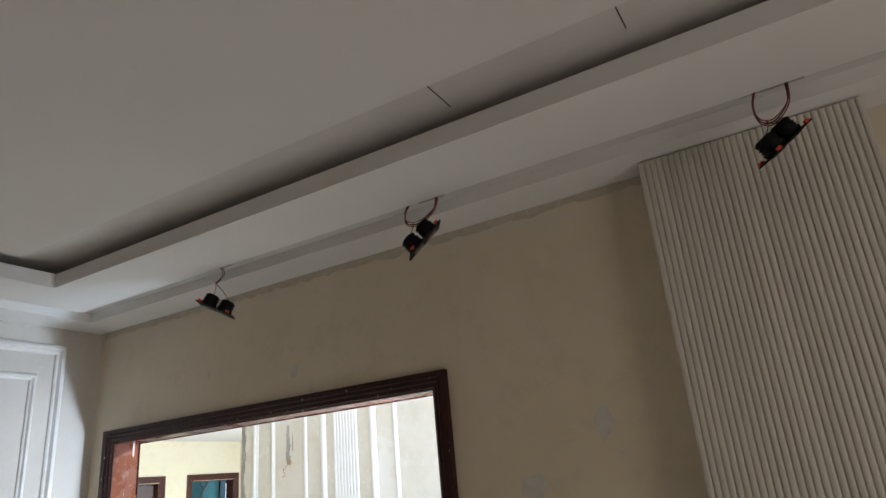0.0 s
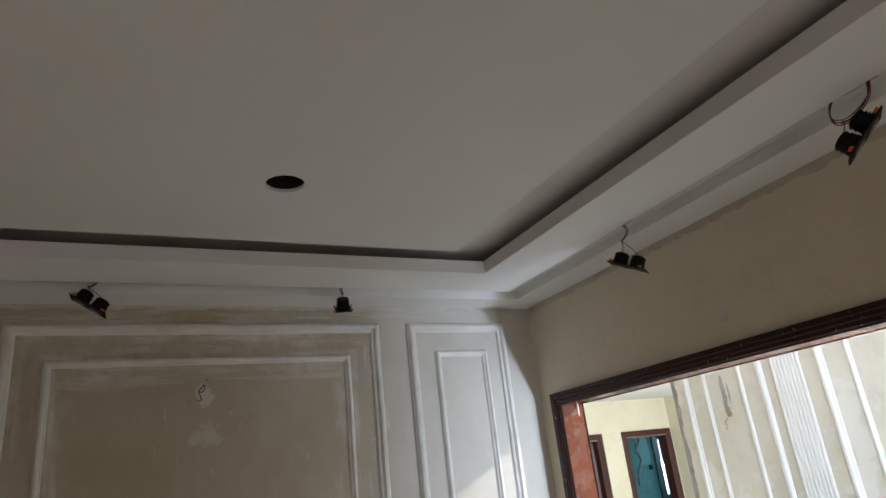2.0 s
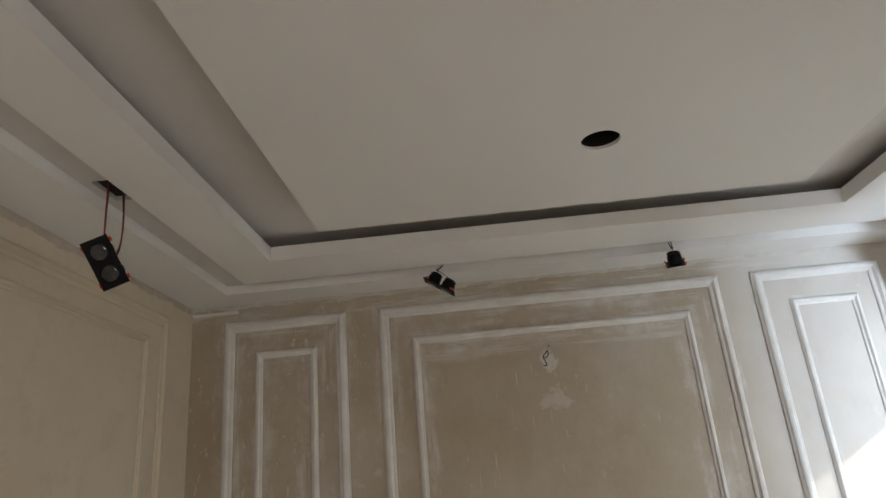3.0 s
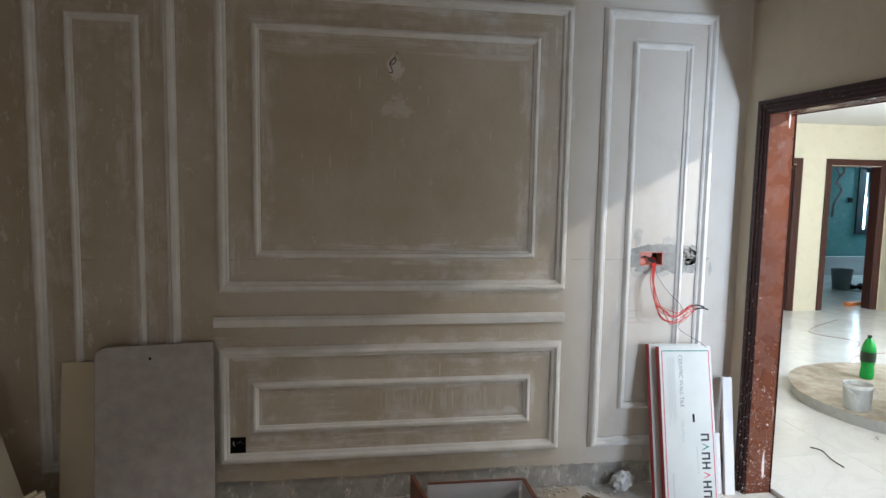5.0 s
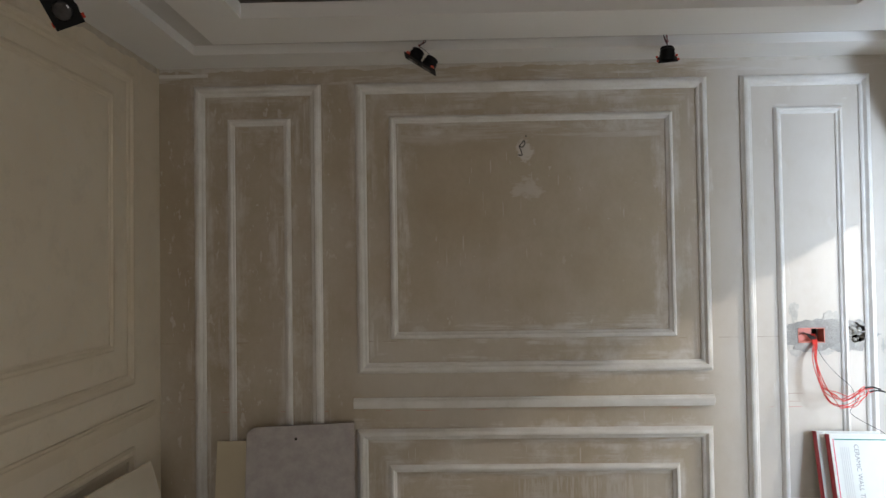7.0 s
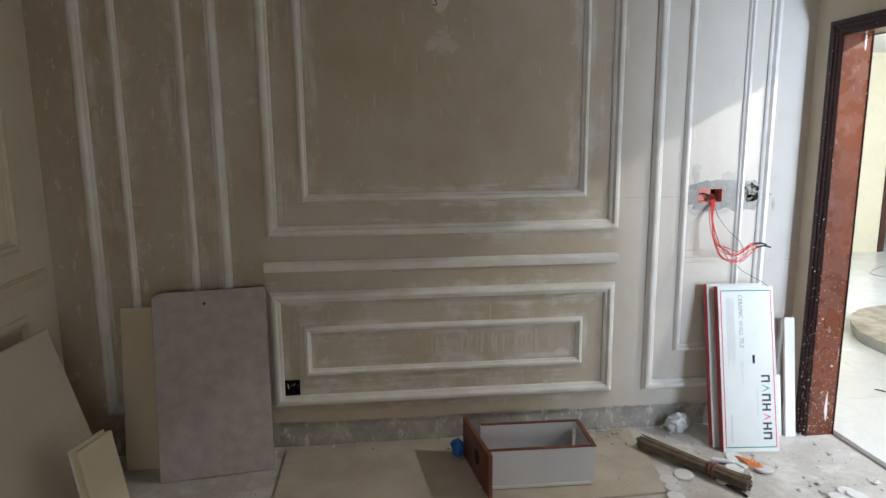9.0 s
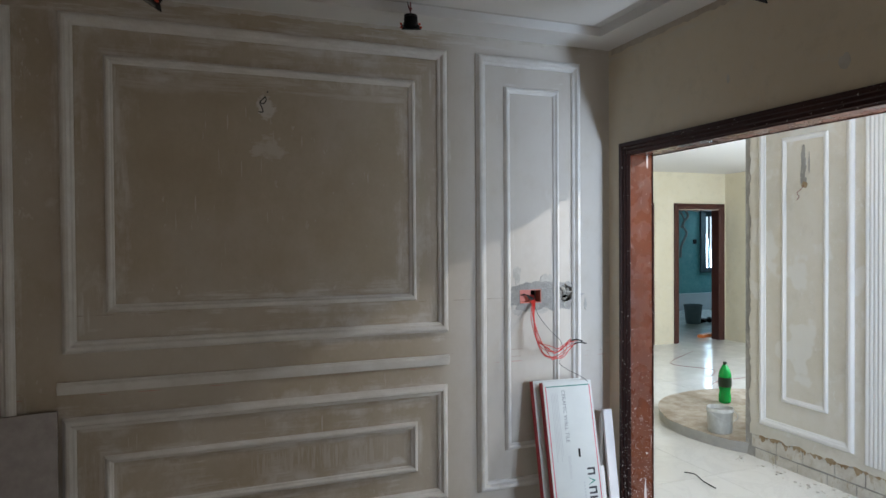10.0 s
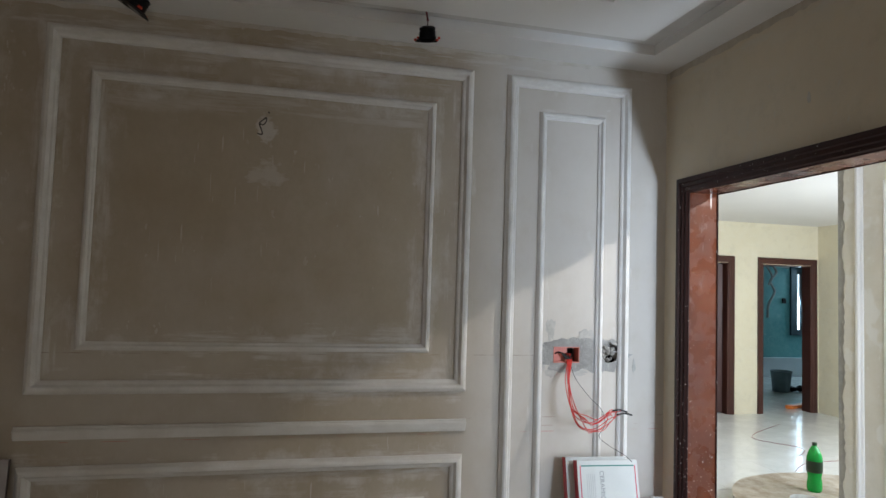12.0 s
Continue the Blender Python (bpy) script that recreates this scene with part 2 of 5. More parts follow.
def marble(name):
    """Glossy white floor tile with faint grey veins and dust."""
    k = Mat(name)
    vein = k.ramp(k.math("ABSOLUTE", k.math("SUBTRACT", k.noise(1.6, 8, 0.7, (1, 1, 1), (1, 1, 0), 1.2), 0.5)), 0.0, 0.05, 0.2, 0.0)
    cloud = k.ramp(k.noise(1.1, 5, 0.6), 0.3, 0.7)
    col = k.mix(cloud, (0.78, 0.78, 0.75), (0.84, 0.84, 0.82))
    col = k.mix(vein, col, (0.55, 0.55, 0.53))
    col = k.mix(k.math("MULTIPLY", k.random(), 0.10), col, (0.6, 0.6, 0.56))
    dust = k.ramp(k.noise(2.5, 6, 0.7, (1, 1, 1), (4, 4, 0)), 0.35, 0.75)
    k.bump(k.noise(1.5, 1), 0.02, 0.002)
    return k.done(k.mix(k.math("MULTIPLY", dust, 0.25), col, (0.72, 0.71, 0.67)), k.math("ADD", 0.06, k.math("MULTIPLY", dust, 0.22)), 0, 0.5)


def screed():
    """Grey cement with pale dust drifts, stains and grit."""
    k = Mat("dusty_screed")
    col = k.mix(k.ramp(k.noise(2.0, 6, 0.65), 0.3, 0.7), (0.46, 0.435, 0.39), (0.60, 0.575, 0.53))
    col = k.mix(k.ramp(k.noise(5.5, 7, 0.75, (1, 1, 1), (3, 3, 0)), 0.44, 0.66, 0.0, 0.85), col, (0.72, 0.695, 0.65))
    col = k.mix(k.ramp(k.noise(34, 4, 0.7, (1, 1, 1), (9, 2, 0)), 0.60, 0.70, 0.0, 0.6), col, (0.27, 0.25, 0.22))
    col = k.mix(k.ramp(k.noise(80, 2, 0.6, (1, 1, 1), (1, 6, 0)), 0.66, 0.72, 0.0, 0.8), col, (0.74, 0.73, 0.70))
    k.bump(k.math("ADD", k.noise(60, 6, 0.75), k.noise(8, 4, 0.6)), 0.55, 0.006)
    return k.done(col, 0.92, 0, 0.2)


M_PANEL = plaster_panelled()
M_DOORWALL = plaster_plain("beige_plaster", (0.63, 0.535, 0.39), (0.68, 0.585, 0.44), 0.78, top=2.68)
M_LEFT = plaster_plain("pale_beige_plaster", (0.64, 0.55, 0.42), (0.69, 0.605, 0.475), 0.8)
M_HALLPLAST = plaster_plain("hall_plaster", (0.58, 0.55, 0.475), (0.64, 0.615, 0.555), 0.56, (0.69, 0.69, 0.67))
M_YELLOW = plaster_plain("yellow_wall_paint", (0.70, 0.63, 0.46), (0.73, 0.665, 0.50), 0.74, (0.74, 0.7, 0.58))
M_CEIL = surf("ceiling_paint", (0.72, 0.697, 0.665), (0.75, 0.73, 0.70), 1.2, 120, 0.8, 0.08, spec=0.2)
M_SOFFIT = surf("soffit_paint", (0.77, 0.75, 0.72), (0.80, 0.785, 0.76), 2.0, 90, 0.7, 0.08, spec=0.25)
M_MOULD = surf("moulding_plaster", (0.64, 0.61, 0.56), (0.79, 0.775, 0.745), 7, 70, 0.6, 0.2, stretch=(1, 1, 1))
M_PATCH = surf("thin_filler", (0.50, 0.455, 0.385), (0.62, 0.595, 0.545), 16, 60, 0.6, 0.2)
M_PATCHDIM = surf("faint_filler", (0.45, 0.385, 0.295), (0.55, 0.49, 0.41), 18, 60, 0.6, 0.15)
M_THINCEM = surf("thin_cement_smear", (0.40, 0.385, 0.35), (0.56, 0.54, 0.50), 22, 70, 0.85, 0.4)
# white upper ceiling darkened: the cove's shade is in this colour
M_COVESHADE = surf("shaded_cove_board", (0.635, 0.60, 0.56), (0.68, 0.645, 0.605), 2.0, 90, 0.8, 0.1)
# channel top greyed, so its recess shade is part of the colour
M_CHANNELSHADE = surf("shaded_channel_board", (0.58, 0.56, 0.53), (0.65, 0.63, 0.60), 4.0, 90, 0.85, 0.1)
M_MOULD_L = surf("primed_moulding", (0.60, 0.51, 0.38), (0.65, 0.57, 0.44), 5, 70, 0.6, 0.15)
M_MOULD_H = surf("white_moulding", (0.72, 0.725, 0.73), (0.77, 0.775, 0.78), 5, 70, 0.55, 0.1)
M_FLUTE = surf("fluted_panel_paint", (0.58, 0.545, 0.47), (0.64, 0.60, 0.52), 2.5, 80, 0.55, 0.12, vary=0.06)
M_ROUGH = rough_cement("rough_cement", (0.33, 0.315, 0.29), (0.47, 0.445, 0.40), (0.66, 0.635, 0.58))
M_GREYCEM = rough_cement("grey_cement", (0.30, 0.295, 0.28), (0.40, 0.39, 0.37), (0.50, 0.49, 0.46))
M_BROWNEDGE = rough_cement("torn_plaster_edge", (0.30, 0.21, 0.12), (0.44, 0.34, 0.22), (0.6, 0.55, 0.45))
M_SCREED = screed()
M_TILE = marble("white_floor_tile")
M_CASING = spattered_wood("dark_brown_casing", (0.026, 0.010, 0.008), (0.042, 0.016, 0.013), 0.03)
M_JAMB = spattered_wood("red_brown_jamb", (0.085, 0.020, 0.0075), (0.140, 0.037, 0.013), 0.42, 0.20, 0.5)
M_DARKWOOD = surf("brown_door_paint", (0.045, 0.015, 0.011), (0.075, 0.025, 0.018), 5, 40, 0.4, 0.12, stretch=(1, 1, 0.25))
M_BLACK = surf("black_plastic", (0.004, 0.004, 0.0045), (0.008, 0.008, 0.009), 20, 80, 0.6, 0.1, spec=0.15)
M_LENS = surf("lamp_lens", (0.02, 0.02, 0.022), (0.05, 0.05, 0.055), 30, 80, 0.12, 0.0, spec=0.8)
M_REDCLIP = surf("red_plastic", (0.55, 0.045, 0.02), (0.65, 0.07, 0.03), 30, 80, 0.4, 0.0)
M_REDWIRE = surf("red_wire", (0.55, 0.03, 0.025), (0.68, 0.06, 0.045), 30, 90, 0.4, 0.0)
M_DARKRED = surf("dull_red_wire", (0.16, 0.02, 0.018), (0.26, 0.035, 0.03), 30, 90, 0.45, 0.0)
M_BLKWIRE = surf("black_wire", (0.012, 0.011, 0.011), (0.03, 0.028, 0.026), 30, 90, 0.5, 0.0)
# near-black colour standing in for the shade inside holes and slots
M_HOLESHADE = surf("hole_shade", (0.012, 0.011, 0.010), (0.02, 0.018, 0.016), 10, 40, 0.9, 0.2)
M_PINKBOX = surf("pink_plastic_box", (0.62, 0.20, 0.15), (0.70, 0.27, 0.21), 20, 80, 0.5, 0.1)
M_SLAB = surf("grey_stone_slab", (0.33, 0.295, 0.285), (0.45, 0.415, 0.40), 13, 60, 0.6, 0.25, stretch=(1, 1, 0.7))
M_SLABEDGE = surf("dark_slab_edge", (0.07, 0.05, 0.045), (0.11, 0.085, 0.075), 8, 60, 0.6, 0.2)
M_BOARD = surf("beige_board", (0.52, 0.46, 0.36), (0.60, 0.54, 0.43), 3, 90, 0.65, 0.12)
M_BOARD2 = surf("pale_yellow_board", (0.60, 0.52, 0.37), (0.66, 0.58, 0.43), 3, 90, 0.65, 0.12)
M_CARTON = surf("white_carton", (0.60, 0.62, 0.60), (0.68, 0.70, 0.68), 4, 80, 0.5, 0.08)
M_CARTONRED = surf("red_carton_side", (0.42, 0.035, 0.04), (0.52, 0.06, 0.065), 6, 80, 0.5, 0.1)
M_CARTONEDGE = surf("carton_edge", (0.50, 0.45, 0.38), (0.60, 0.55, 0.47), 9, 80, 0.7, 0.2)
M_INKRED = surf("red_ink", (0.66, 0.05, 0.10), (0.72, 0.09, 0.14), 9, 80, 0.5, 0.0)
M_INKGREEN = surf("green_ink", (0.02, 0.20, 0.15), (0.03, 0.25, 0.19), 9, 80, 0.5, 0.0)
M_INKGREY = surf("grey_ink", (0.22, 0.23, 0.24), (0.27, 0.28, 0.29), 9, 80, 0.5, 0.0)
M_INKPALE = surf("pale_grey_ink", (0.50, 0.51, 0.51), (0.56, 0.57, 0.57), 9, 80, 0.5, 0.0)
M_INKDARK = surf("dark_ink", (0.035, 0.035, 0.04), (0.05, 0.05, 0.055), 9, 80, 0.5, 0.0)
M_MELAMINE = surf("pale_grey_melamine", (0.60, 0.61, 0.64), (0.66, 0.67, 0.70), 5, 70, 0.45, 0.08)
M_DRAWERWOOD = surf("brown_drawer_wood", (0.13, 0.04, 0.025), (0.20, 0.07, 0.04), 7, 60, 0.45, 0.2, stretch=(0.3, 1, 1))
M_WHITEWOOD = surf("white_batten", (0.72, 0.71, 0.70), (0.78, 0.77, 0.76), 5, 70, 0.5, 0.08)
M_STRAW = surf("brown_straw", (0.17, 0.125, 0.085), (0.32, 0.25, 0.18), 25, 120, 0.85, 0.4, vary=0.4)
M_GYPSUM = surf("white_gypsum", (0.70, 0.69, 0.66), (0.78, 0.77, 0.75), 12, 90, 0.85, 0.3, vary=0.12)
M_RUBBLE = surf("plaster_crumbs", (0.46, 0.43, 0.39), (0.64, 0.62, 0.58), 30, 90, 0.9, 0.3)
M_STONE = surf("rough_stone", (0.25, 0.19, 0.125), (0.52, 0.465, 0.385), 6, 30, 0.9, 0.8, dist=0.008)
M_STONESIDE = surf("grey_stone_side", (0.34, 0.33, 0.31), (0.44, 0.43, 0.40), 6, 40, 0.8, 0.6, dist=0.008)
M_TEAL = plaster_plain("teal_wall_paint", (0.10, 0.30, 0.31), (0.16, 0.38, 0.38), 0.66, (0.35, 0.5, 0.5))
M_PAILWHITE = surf("white_pail_plastic", (0.70, 0.71, 0.70), (0.76, 0.77, 0.76), 9, 80, 0.35, 0.08)
M_PAILDUST = surf("cement_smeared_pail", (0.44, 0.45, 0.43), (0.68, 0.70, 0.68), 14, 60, 0.6, 0.3, stretch=(1, 1, 0.6))
M_FOOT = rough_cement("pale_plaster_blocks", (0.56, 0.53, 0.47), (0.68, 0.66, 0.61), (0.50, 0.44, 0.34))
M_PAILGREY = surf("blue_grey_bucket_plastic", (0.10, 0.14, 0.16), (0.14, 0.18, 0.20), 9, 80, 0.4, 0.08)
M_LABEL = surf("dark_green_label", (0.012, 0.03, 0.018), (0.03, 0.055, 0.03), 20, 80, 0.4, 0.0)
M_ORANGE = surf("orange_plastic", (0.62, 0.16, 0.03), (0.70, 0.21, 0.05), 20, 80, 0.5, 0.0)
M_BLUEPL = surf("blue_plastic", (0.02, 0.12, 0.42), (0.04, 0.18, 0.52), 12, 80, 0.4, 0.1)
M_BAG = surf("clear_grey_plastic_film", (0.50, 0.50, 0.48), (0.62, 0.62, 0.60), 14, 80, 0.3, 0.3)
M_FRAMEDARK = surf("dark_window_frame", (0.025, 0.04, 0.05), (0.04, 0.06, 0.07), 9, 80, 0.4, 0.05)

k = Mat("green_bottle_plastic")
M_BOTTLE = k.done((0.02, 0.50, 0.09), 0.12, 0, 0.5)
k.b.inputs["Transmission Weight"].default_value = 0.35
k.b.inputs["IOR"].default_value = 1.45
k = Mat("window_glass")
M_GLASS = k.done((0.95, 0.97, 0.97), 0.02, 0, 0.5)
k.b.inputs["Transmission Weight"].default_value = 1.0
k = Mat("daylight_backdrop")
k.b.inputs["Emission Color"].default_value = (0.85, 0.93, 1.0, 1)
k.b.inputs["Emission Strength"].default_value = 1.6
M_DAY = k.done((0.8, 0.85, 0.9), 1.0)


# ---- mesh helpers ----
def mesh_object(name, bm, mat, smooth=False):
    me = bpy.data.meshes.new(name)
    bmesh.ops.recalc_face_normals(bm, faces=bm.faces)
    bm.to_mesh(me)
    bm.free()
    for m in mat if isinstance(mat, (list, tuple)) else (mat,):
        me.materials.append(m)
    if smooth:
        for p in me.polygons:
            p.use_smooth = True
    return new(name, me)


def part(name, bm, mat, parent, label="", smooth=False):
    ob = mesh_object(name, bm, mat, smooth)
    ob.parent = parent
    if label:
        ob["label"] = label
    return ob


def thing(name, loc, label, category, group="", m=None):
    """An Empty at the base of a thing; its parts are given in its own axes."""
    ob = new(name)
    ob.empty_display_size = 0.05
    ob.matrix_world = m if m is not None else Matrix.Translation(loc)
    return tagged(ob, label, category, group)


def add_box(bm, x0, x1, y0, y1, z0, z1, bevel=0.0, m=None, mi=0):
    t = bmesh.new()
    bmesh.ops.create_cube(t, size=1)
    for v in t.verts:
        v.co = ((x0 + x1) / 2 + v.co.x * (x1 - x0), (y0 + y1) / 2 + v.co.y * (y1 - y0), (z0 + z1) / 2 + v.co.z * (z1 - z0))
    if bevel:
        bmesh.ops.bevel(t, geom=t.edges[:], offset=bevel, segments=2, profile=0.6, affect="EDGES")
    add_bm(bm, t, m, mi)


def add_bm(bm, t, m=None, mi=0):
    t.verts.index_update()
    vs = [bm.verts.new(m @ v.co if m is not None else v.co) for v in t.verts]
    for f in t.faces:
        nf = bm.faces.new([vs[v.index] for v in f.verts])
        nf.material_index = mi
    t.free()


def boxes(name, rows, mat, bevel=0.0):
    bm = bmesh.new()
    for r in rows:
        add_box(bm, *r, bevel=bevel)
    return mesh_object(name, bm, mat)


def structure(ob, label="", category=""):
    return tagged(ob, label, category, kind="structure")


def holed(u0, u1, v0, v1, holes):
    """Rectangles that fill u0..u1, v0..v1 but for the holes."""
    us = sorted({u0, u1, *[h[0] for h in holes], *[h[1] for h in holes]})
    vs = sorted({v0, v1, *[h[2] for h in holes], *[h[3] for h in holes]})
    out = []
    for a, b in zip(us, us[1:]):
        run = None
        for c, d in zip(vs, vs[1:]):
            mu, mv = (a + b) / 2, (c + d) / 2
            if any(h[0] < mu < h[1] and h[2] < mv < h[3] for h in holes):
                if run:
                    out.append((a, b, *run))
                run = None
            else:
                run = (run[0], d) if run else (c, d)
        if run:
            out.append((a, b, *run))
    return out


def lathe(bm, rings, n=24, m=None, mi=0, cap=True):
    """Rings of (radius, z) turned about z."""
    t = bmesh.new()
    loops = [[t.verts.new((r * math.cos(2 * math.pi * i / n), r * math.sin(2 * math.pi * i / n), z)) for i in range(n)] for r, z in rings]
    for a, b in zip(loops, loops[1:]):
        for i in range(n):
            t.faces.new((a[i], a[(i + 1) % n], b[(i + 1) % n], b[i]))
    if cap:
        t.faces.new(loops[0][::-1])
        t.faces.new(loops[-1])
    t.verts.index_update()
    add_bm(bm, t, m, mi)


def tube(bm, pts, r=0.002, n=6, smooth=6):
    """A round wire along a smooth curve through pts."""
    p = [Vector(q) for q in pts]
    path = []
    for i in range(len(p) - 1):
        a, b, c, d = p[max(i - 1, 0)], p[i], p[i + 1], p[min(i + 2, len(p) - 1)]
        for s in range(smooth):
            u = s / smooth
            path.append(0.5 * (2 * b + (c - a) * u + (2 * a - 5 * b + 4 * c - d) * u * u + (3 * b - a - 3 * c + d) * u ** 3))
    path.append(p[-1])
    rings = []
    for i, q in enumerate(path):
        t = (path[min(i + 1, len(path) - 1)] - path[max(i - 1, 0)]).normalized()
        s = t.cross(Vector((0.13, 0.37, 0.92))).normalized()
        w = t.cross(s)
        rings.append([bm.verts.new(q + r * (math.cos(2 * math.pi * j / n) * s + math.sin(2 * math.pi * j / n) * w)) for j in range(n)])
    for a, b in zip(rings, rings[1:]):
        for j in range(n):
            bm.faces.new((a[j], a[(j + 1) % n], b[(j + 1) % n], b[j]))
    bm.faces.new(rings[0][::-1])
    bm.faces.new(rings[-1])


OGEE = ((0.0, 0.0), (0.0, 0.35), (0.10, 0.50), (0.20, 0.86), (0.36, 1.0), (0.56, 1.0), (0.66, 0.72), (0.74, 0.50), (0.88, 0.44), (1.0, 0.26), (1.0, 0.0))
STEPPED = ((0.0, 0.0), (0.0, 0.95), (0.10, 1.0), (0.30, 1.0), (0.36, 0.72), (0.56, 0.72), (0.63, 0.46), (0.84, 0.46), (0.92, 0.22), (1.0, 0.18), (1.0, 0.0))


def rail_piece(name, parent, m, u0, u1, v0, v1, side, w, d, mat, profile=OGEE, foot=False):
    """One mitred side of a frame in the plane (u, v); out of the wall is the third axis."""
    bm = bmesh.new()
    ends = []
    for e in (0, 1):
        ring = []
        for s, h in profile:
            s = s * w
            if side == "top":
                q = ((u0 + s) if e == 0 else (u1 - s), v1 - s)
            elif side == "bottom":
                q = ((u0 + s) if e == 0 else (u1 - s), v0 + s)
            elif side == "left":
                q = (u0 + s, (v0 if foot else v0 + s) if e == 0 else v1 - s)
            else:
                q = (u1 - s, (v0 if foot else v0 + s) if e == 0 else v1 - s)
            ring.append(bm.verts.new(m @ Vector((q[0], q[1], h * d))))
        ends.append(ring)
    n = len(profile)
    for i in range(n - 1):
        bm.faces.new((ends[0][i], ends[0][i + 1], ends[1][i + 1], ends[1][i]))
    bm.faces.new((ends[0][n - 1], ends[0][0], ends[1][0], ends[1][n - 1]))
    bm.faces.new(ends[0])
    bm.faces.new(ends[1][::-1])
    return part(name, bm, mat, parent)


def moulding(name, plane, u0, u1, v0, v1, w, d, mat, label, category, group="", sides=("top", "bottom", "left", "right"), profile=OGEE, foot=False, names=None):
    root = thing(name, (0, 0, 0), label, category, group)
    for s in sides:
        nm = (names or {}).get(s, {"top": "top_rail", "bottom": "bottom_rail", "left": "stile", "right": "stile"}[s])
        rail_piece(nm, root, plane, u0, u1, v0, v1, s, w, d, mat, profile, foot)
    return root


def plane_y(y, sign):
    """u along x, v up, out of the wall along sign * y."""
    return Matrix(((1, 0, 0, 0), (0, 0, sign, y), (0, 1, 0, 0), (0, 0, 0, 1)))


def plane_x(x, sign):
    """u along y, v up, out of the wall along sign * x."""
    return Matrix(((0, 0, sign, x), (1, 0, 0, 0), (0, 1, 0, 0), (0, 0, 0, 1)))


def ragged_sheet(name, plane, u0, u1, v0, v1, thick, mat, seed, amp=0.02, step=0.02, side="bottom"):
    """A coat of plaster with one torn edge (bottom, or the u1 end)."""
    rng = random.Random(seed)
    pts = []
    if side == "bottom":
        n = int((u1 - u0) / step)
        low = [(u0 + (u1 - u0) * i / n, v0 + amp * (noise.noise((i * 0.23, seed, 0)) + 0.5 * rng.uniform(-1, 1))) for i in range(n + 1)]
        pts = low + [(u1, v1), (u0, v1)]
    else:
        n = int((v1 - v0) / step)
        edge = [(u1 + amp * (noise.noise((i * 0.17, seed, 0)) + 0.4 * rng.uniform(-1, 1)), v0 + (v1 - v0) * i / n) for i in range(n + 1)]
        pts = [(u0, v0)] + edge + [(u0, v1)]
    bm = bmesh.new()
    front = [bm.verts.new(plane @ Vector((u, v, thick))) for u, v in pts]
    back = [bm.verts.new(plane @ Vector((u, v, 0))) for u, v in pts]
    bm.faces.new(front)
    for i in range(len(pts)):
        j = (i + 1) % len(pts)
        bm.faces.new((front[i], front[j], back[j], back[i]))
    return mesh_object(name, bm, mat)


def blob_patch(bm, plane, u, v, ru, rv, thick, seed, n=28, wob=0.25):
    """A flat irregular patch with a thin edge."""
    pts = []
    for i in range(n):
        a = 2 * math.pi * i / n
        k = 1 + wob * (noise.noise((math.cos(a) * 1.7 + seed, math.sin(a) * 1.7, seed * 0.37)) * 1.6)
        pts.append((u + ru * k * math.cos(a), v + rv * k * math.sin(a)))
    front = [bm.verts.new(plane @ Vector((a, b, thick))) for a, b in pts]
    back = [bm.verts.new(plane @ Vector((a, b, 0))) for a, b in pts]
    bm.faces.new(front)
    for i in range(n):
        j = (i + 1) % n
        bm.faces.new((front[i], front[j], back[j], back[i]))


def plate_holes(bm, plane, outer, holes, t0, t1):
    """A flat plate with rectangular holes, from depth t0 to t1 off the plane."""
    loops = []
    for h in (t1, t0):
        rings = []
        for u0, u1, v0, v1 in (outer, *holes):
            rings.append([bm.verts.new(plane @ Vector((u, v, h))) for u, v in ((u0, v0), (u1, v0), (u1, v1), (u0, v1))])
        es = [bm.edges.new((r[i], r[(i + 1) % 4])) for r in rings for i in range(4)]
        bmesh.ops.triangle_fill(bm, edges=es, use_beauty=True)
        loops.append(rings)
    for a, b in zip(*loops):
        for i in range(4):
            bm.faces.new((a[i], a[(i + 1) % 4], b[(i + 1) % 4], b[i]))


def ragged_loop(u, v, ru, rv, seed, n=56, wob=0.1, square=2.0):
    """An uneven closed outline between an ellipse (square 2) and a box (higher)."""
    pts = []
    for i in range(n):
        a = 2 * math.pi * i / n
        c, s = math.cos(a), math.sin(a)
        r = (abs(c) ** square + abs(s) ** square) ** (-1 / square)
        k = r * (1 + wob * (noise.noise((c * 2.2 + seed, s * 2.2, seed * 0.4)) * 1.6 + noise.noise((c * 8 + seed, s * 8, 1.3)) * 0.8))
        pts.append((u + ru * k * c, v + rv * k * s))
    return pts


def plate_loops(bm, plane, loops, t0, t1):
    """A thin coat bounded by an outer outline and inner holes."""
    both = []
    for h in (t1, t0):
        rings = [[bm.verts.new(plane @ Vector((a, b, h))) for a, b in lp] for lp in loops]
        es = [bm.edges.new((r[i], r[(i + 1) % len(r)])) for r in rings for i in range(len(r))]
        bmesh.ops.triangle_fill(bm, edges=es, use_beauty=True)
        both.append(rings)
    for a, b in zip(*both):
        for i in range(len(a)):
            j = (i + 1) % len(a)
            bm.faces.new((a[i], a[j], b[j], b[i]))


def chunk(bm, loc, size, rng, flat=0.6):
    t = bmesh.new()
    bmesh.ops.create_icosphere(t, subdivisions=1, radius=1)
    for v in t.verts:
        v.co *= rng.uniform(0.65, 1.15)
        v.co.z *= flat
    t.verts.index_update()
    low = min(v.co.z for v in t.verts)
    add_bm(bm, t, Matrix.Translation((loc[0], loc[1], loc[2] - low * size)) @ Matrix.Rotation(rng.uniform(0, 6.28), 4, "Z") @ Matrix.Diagonal((size * rng.uniform(0.7, 1.3), size, size, 1)))


# ---- structure: the room ----
LX = -3.88
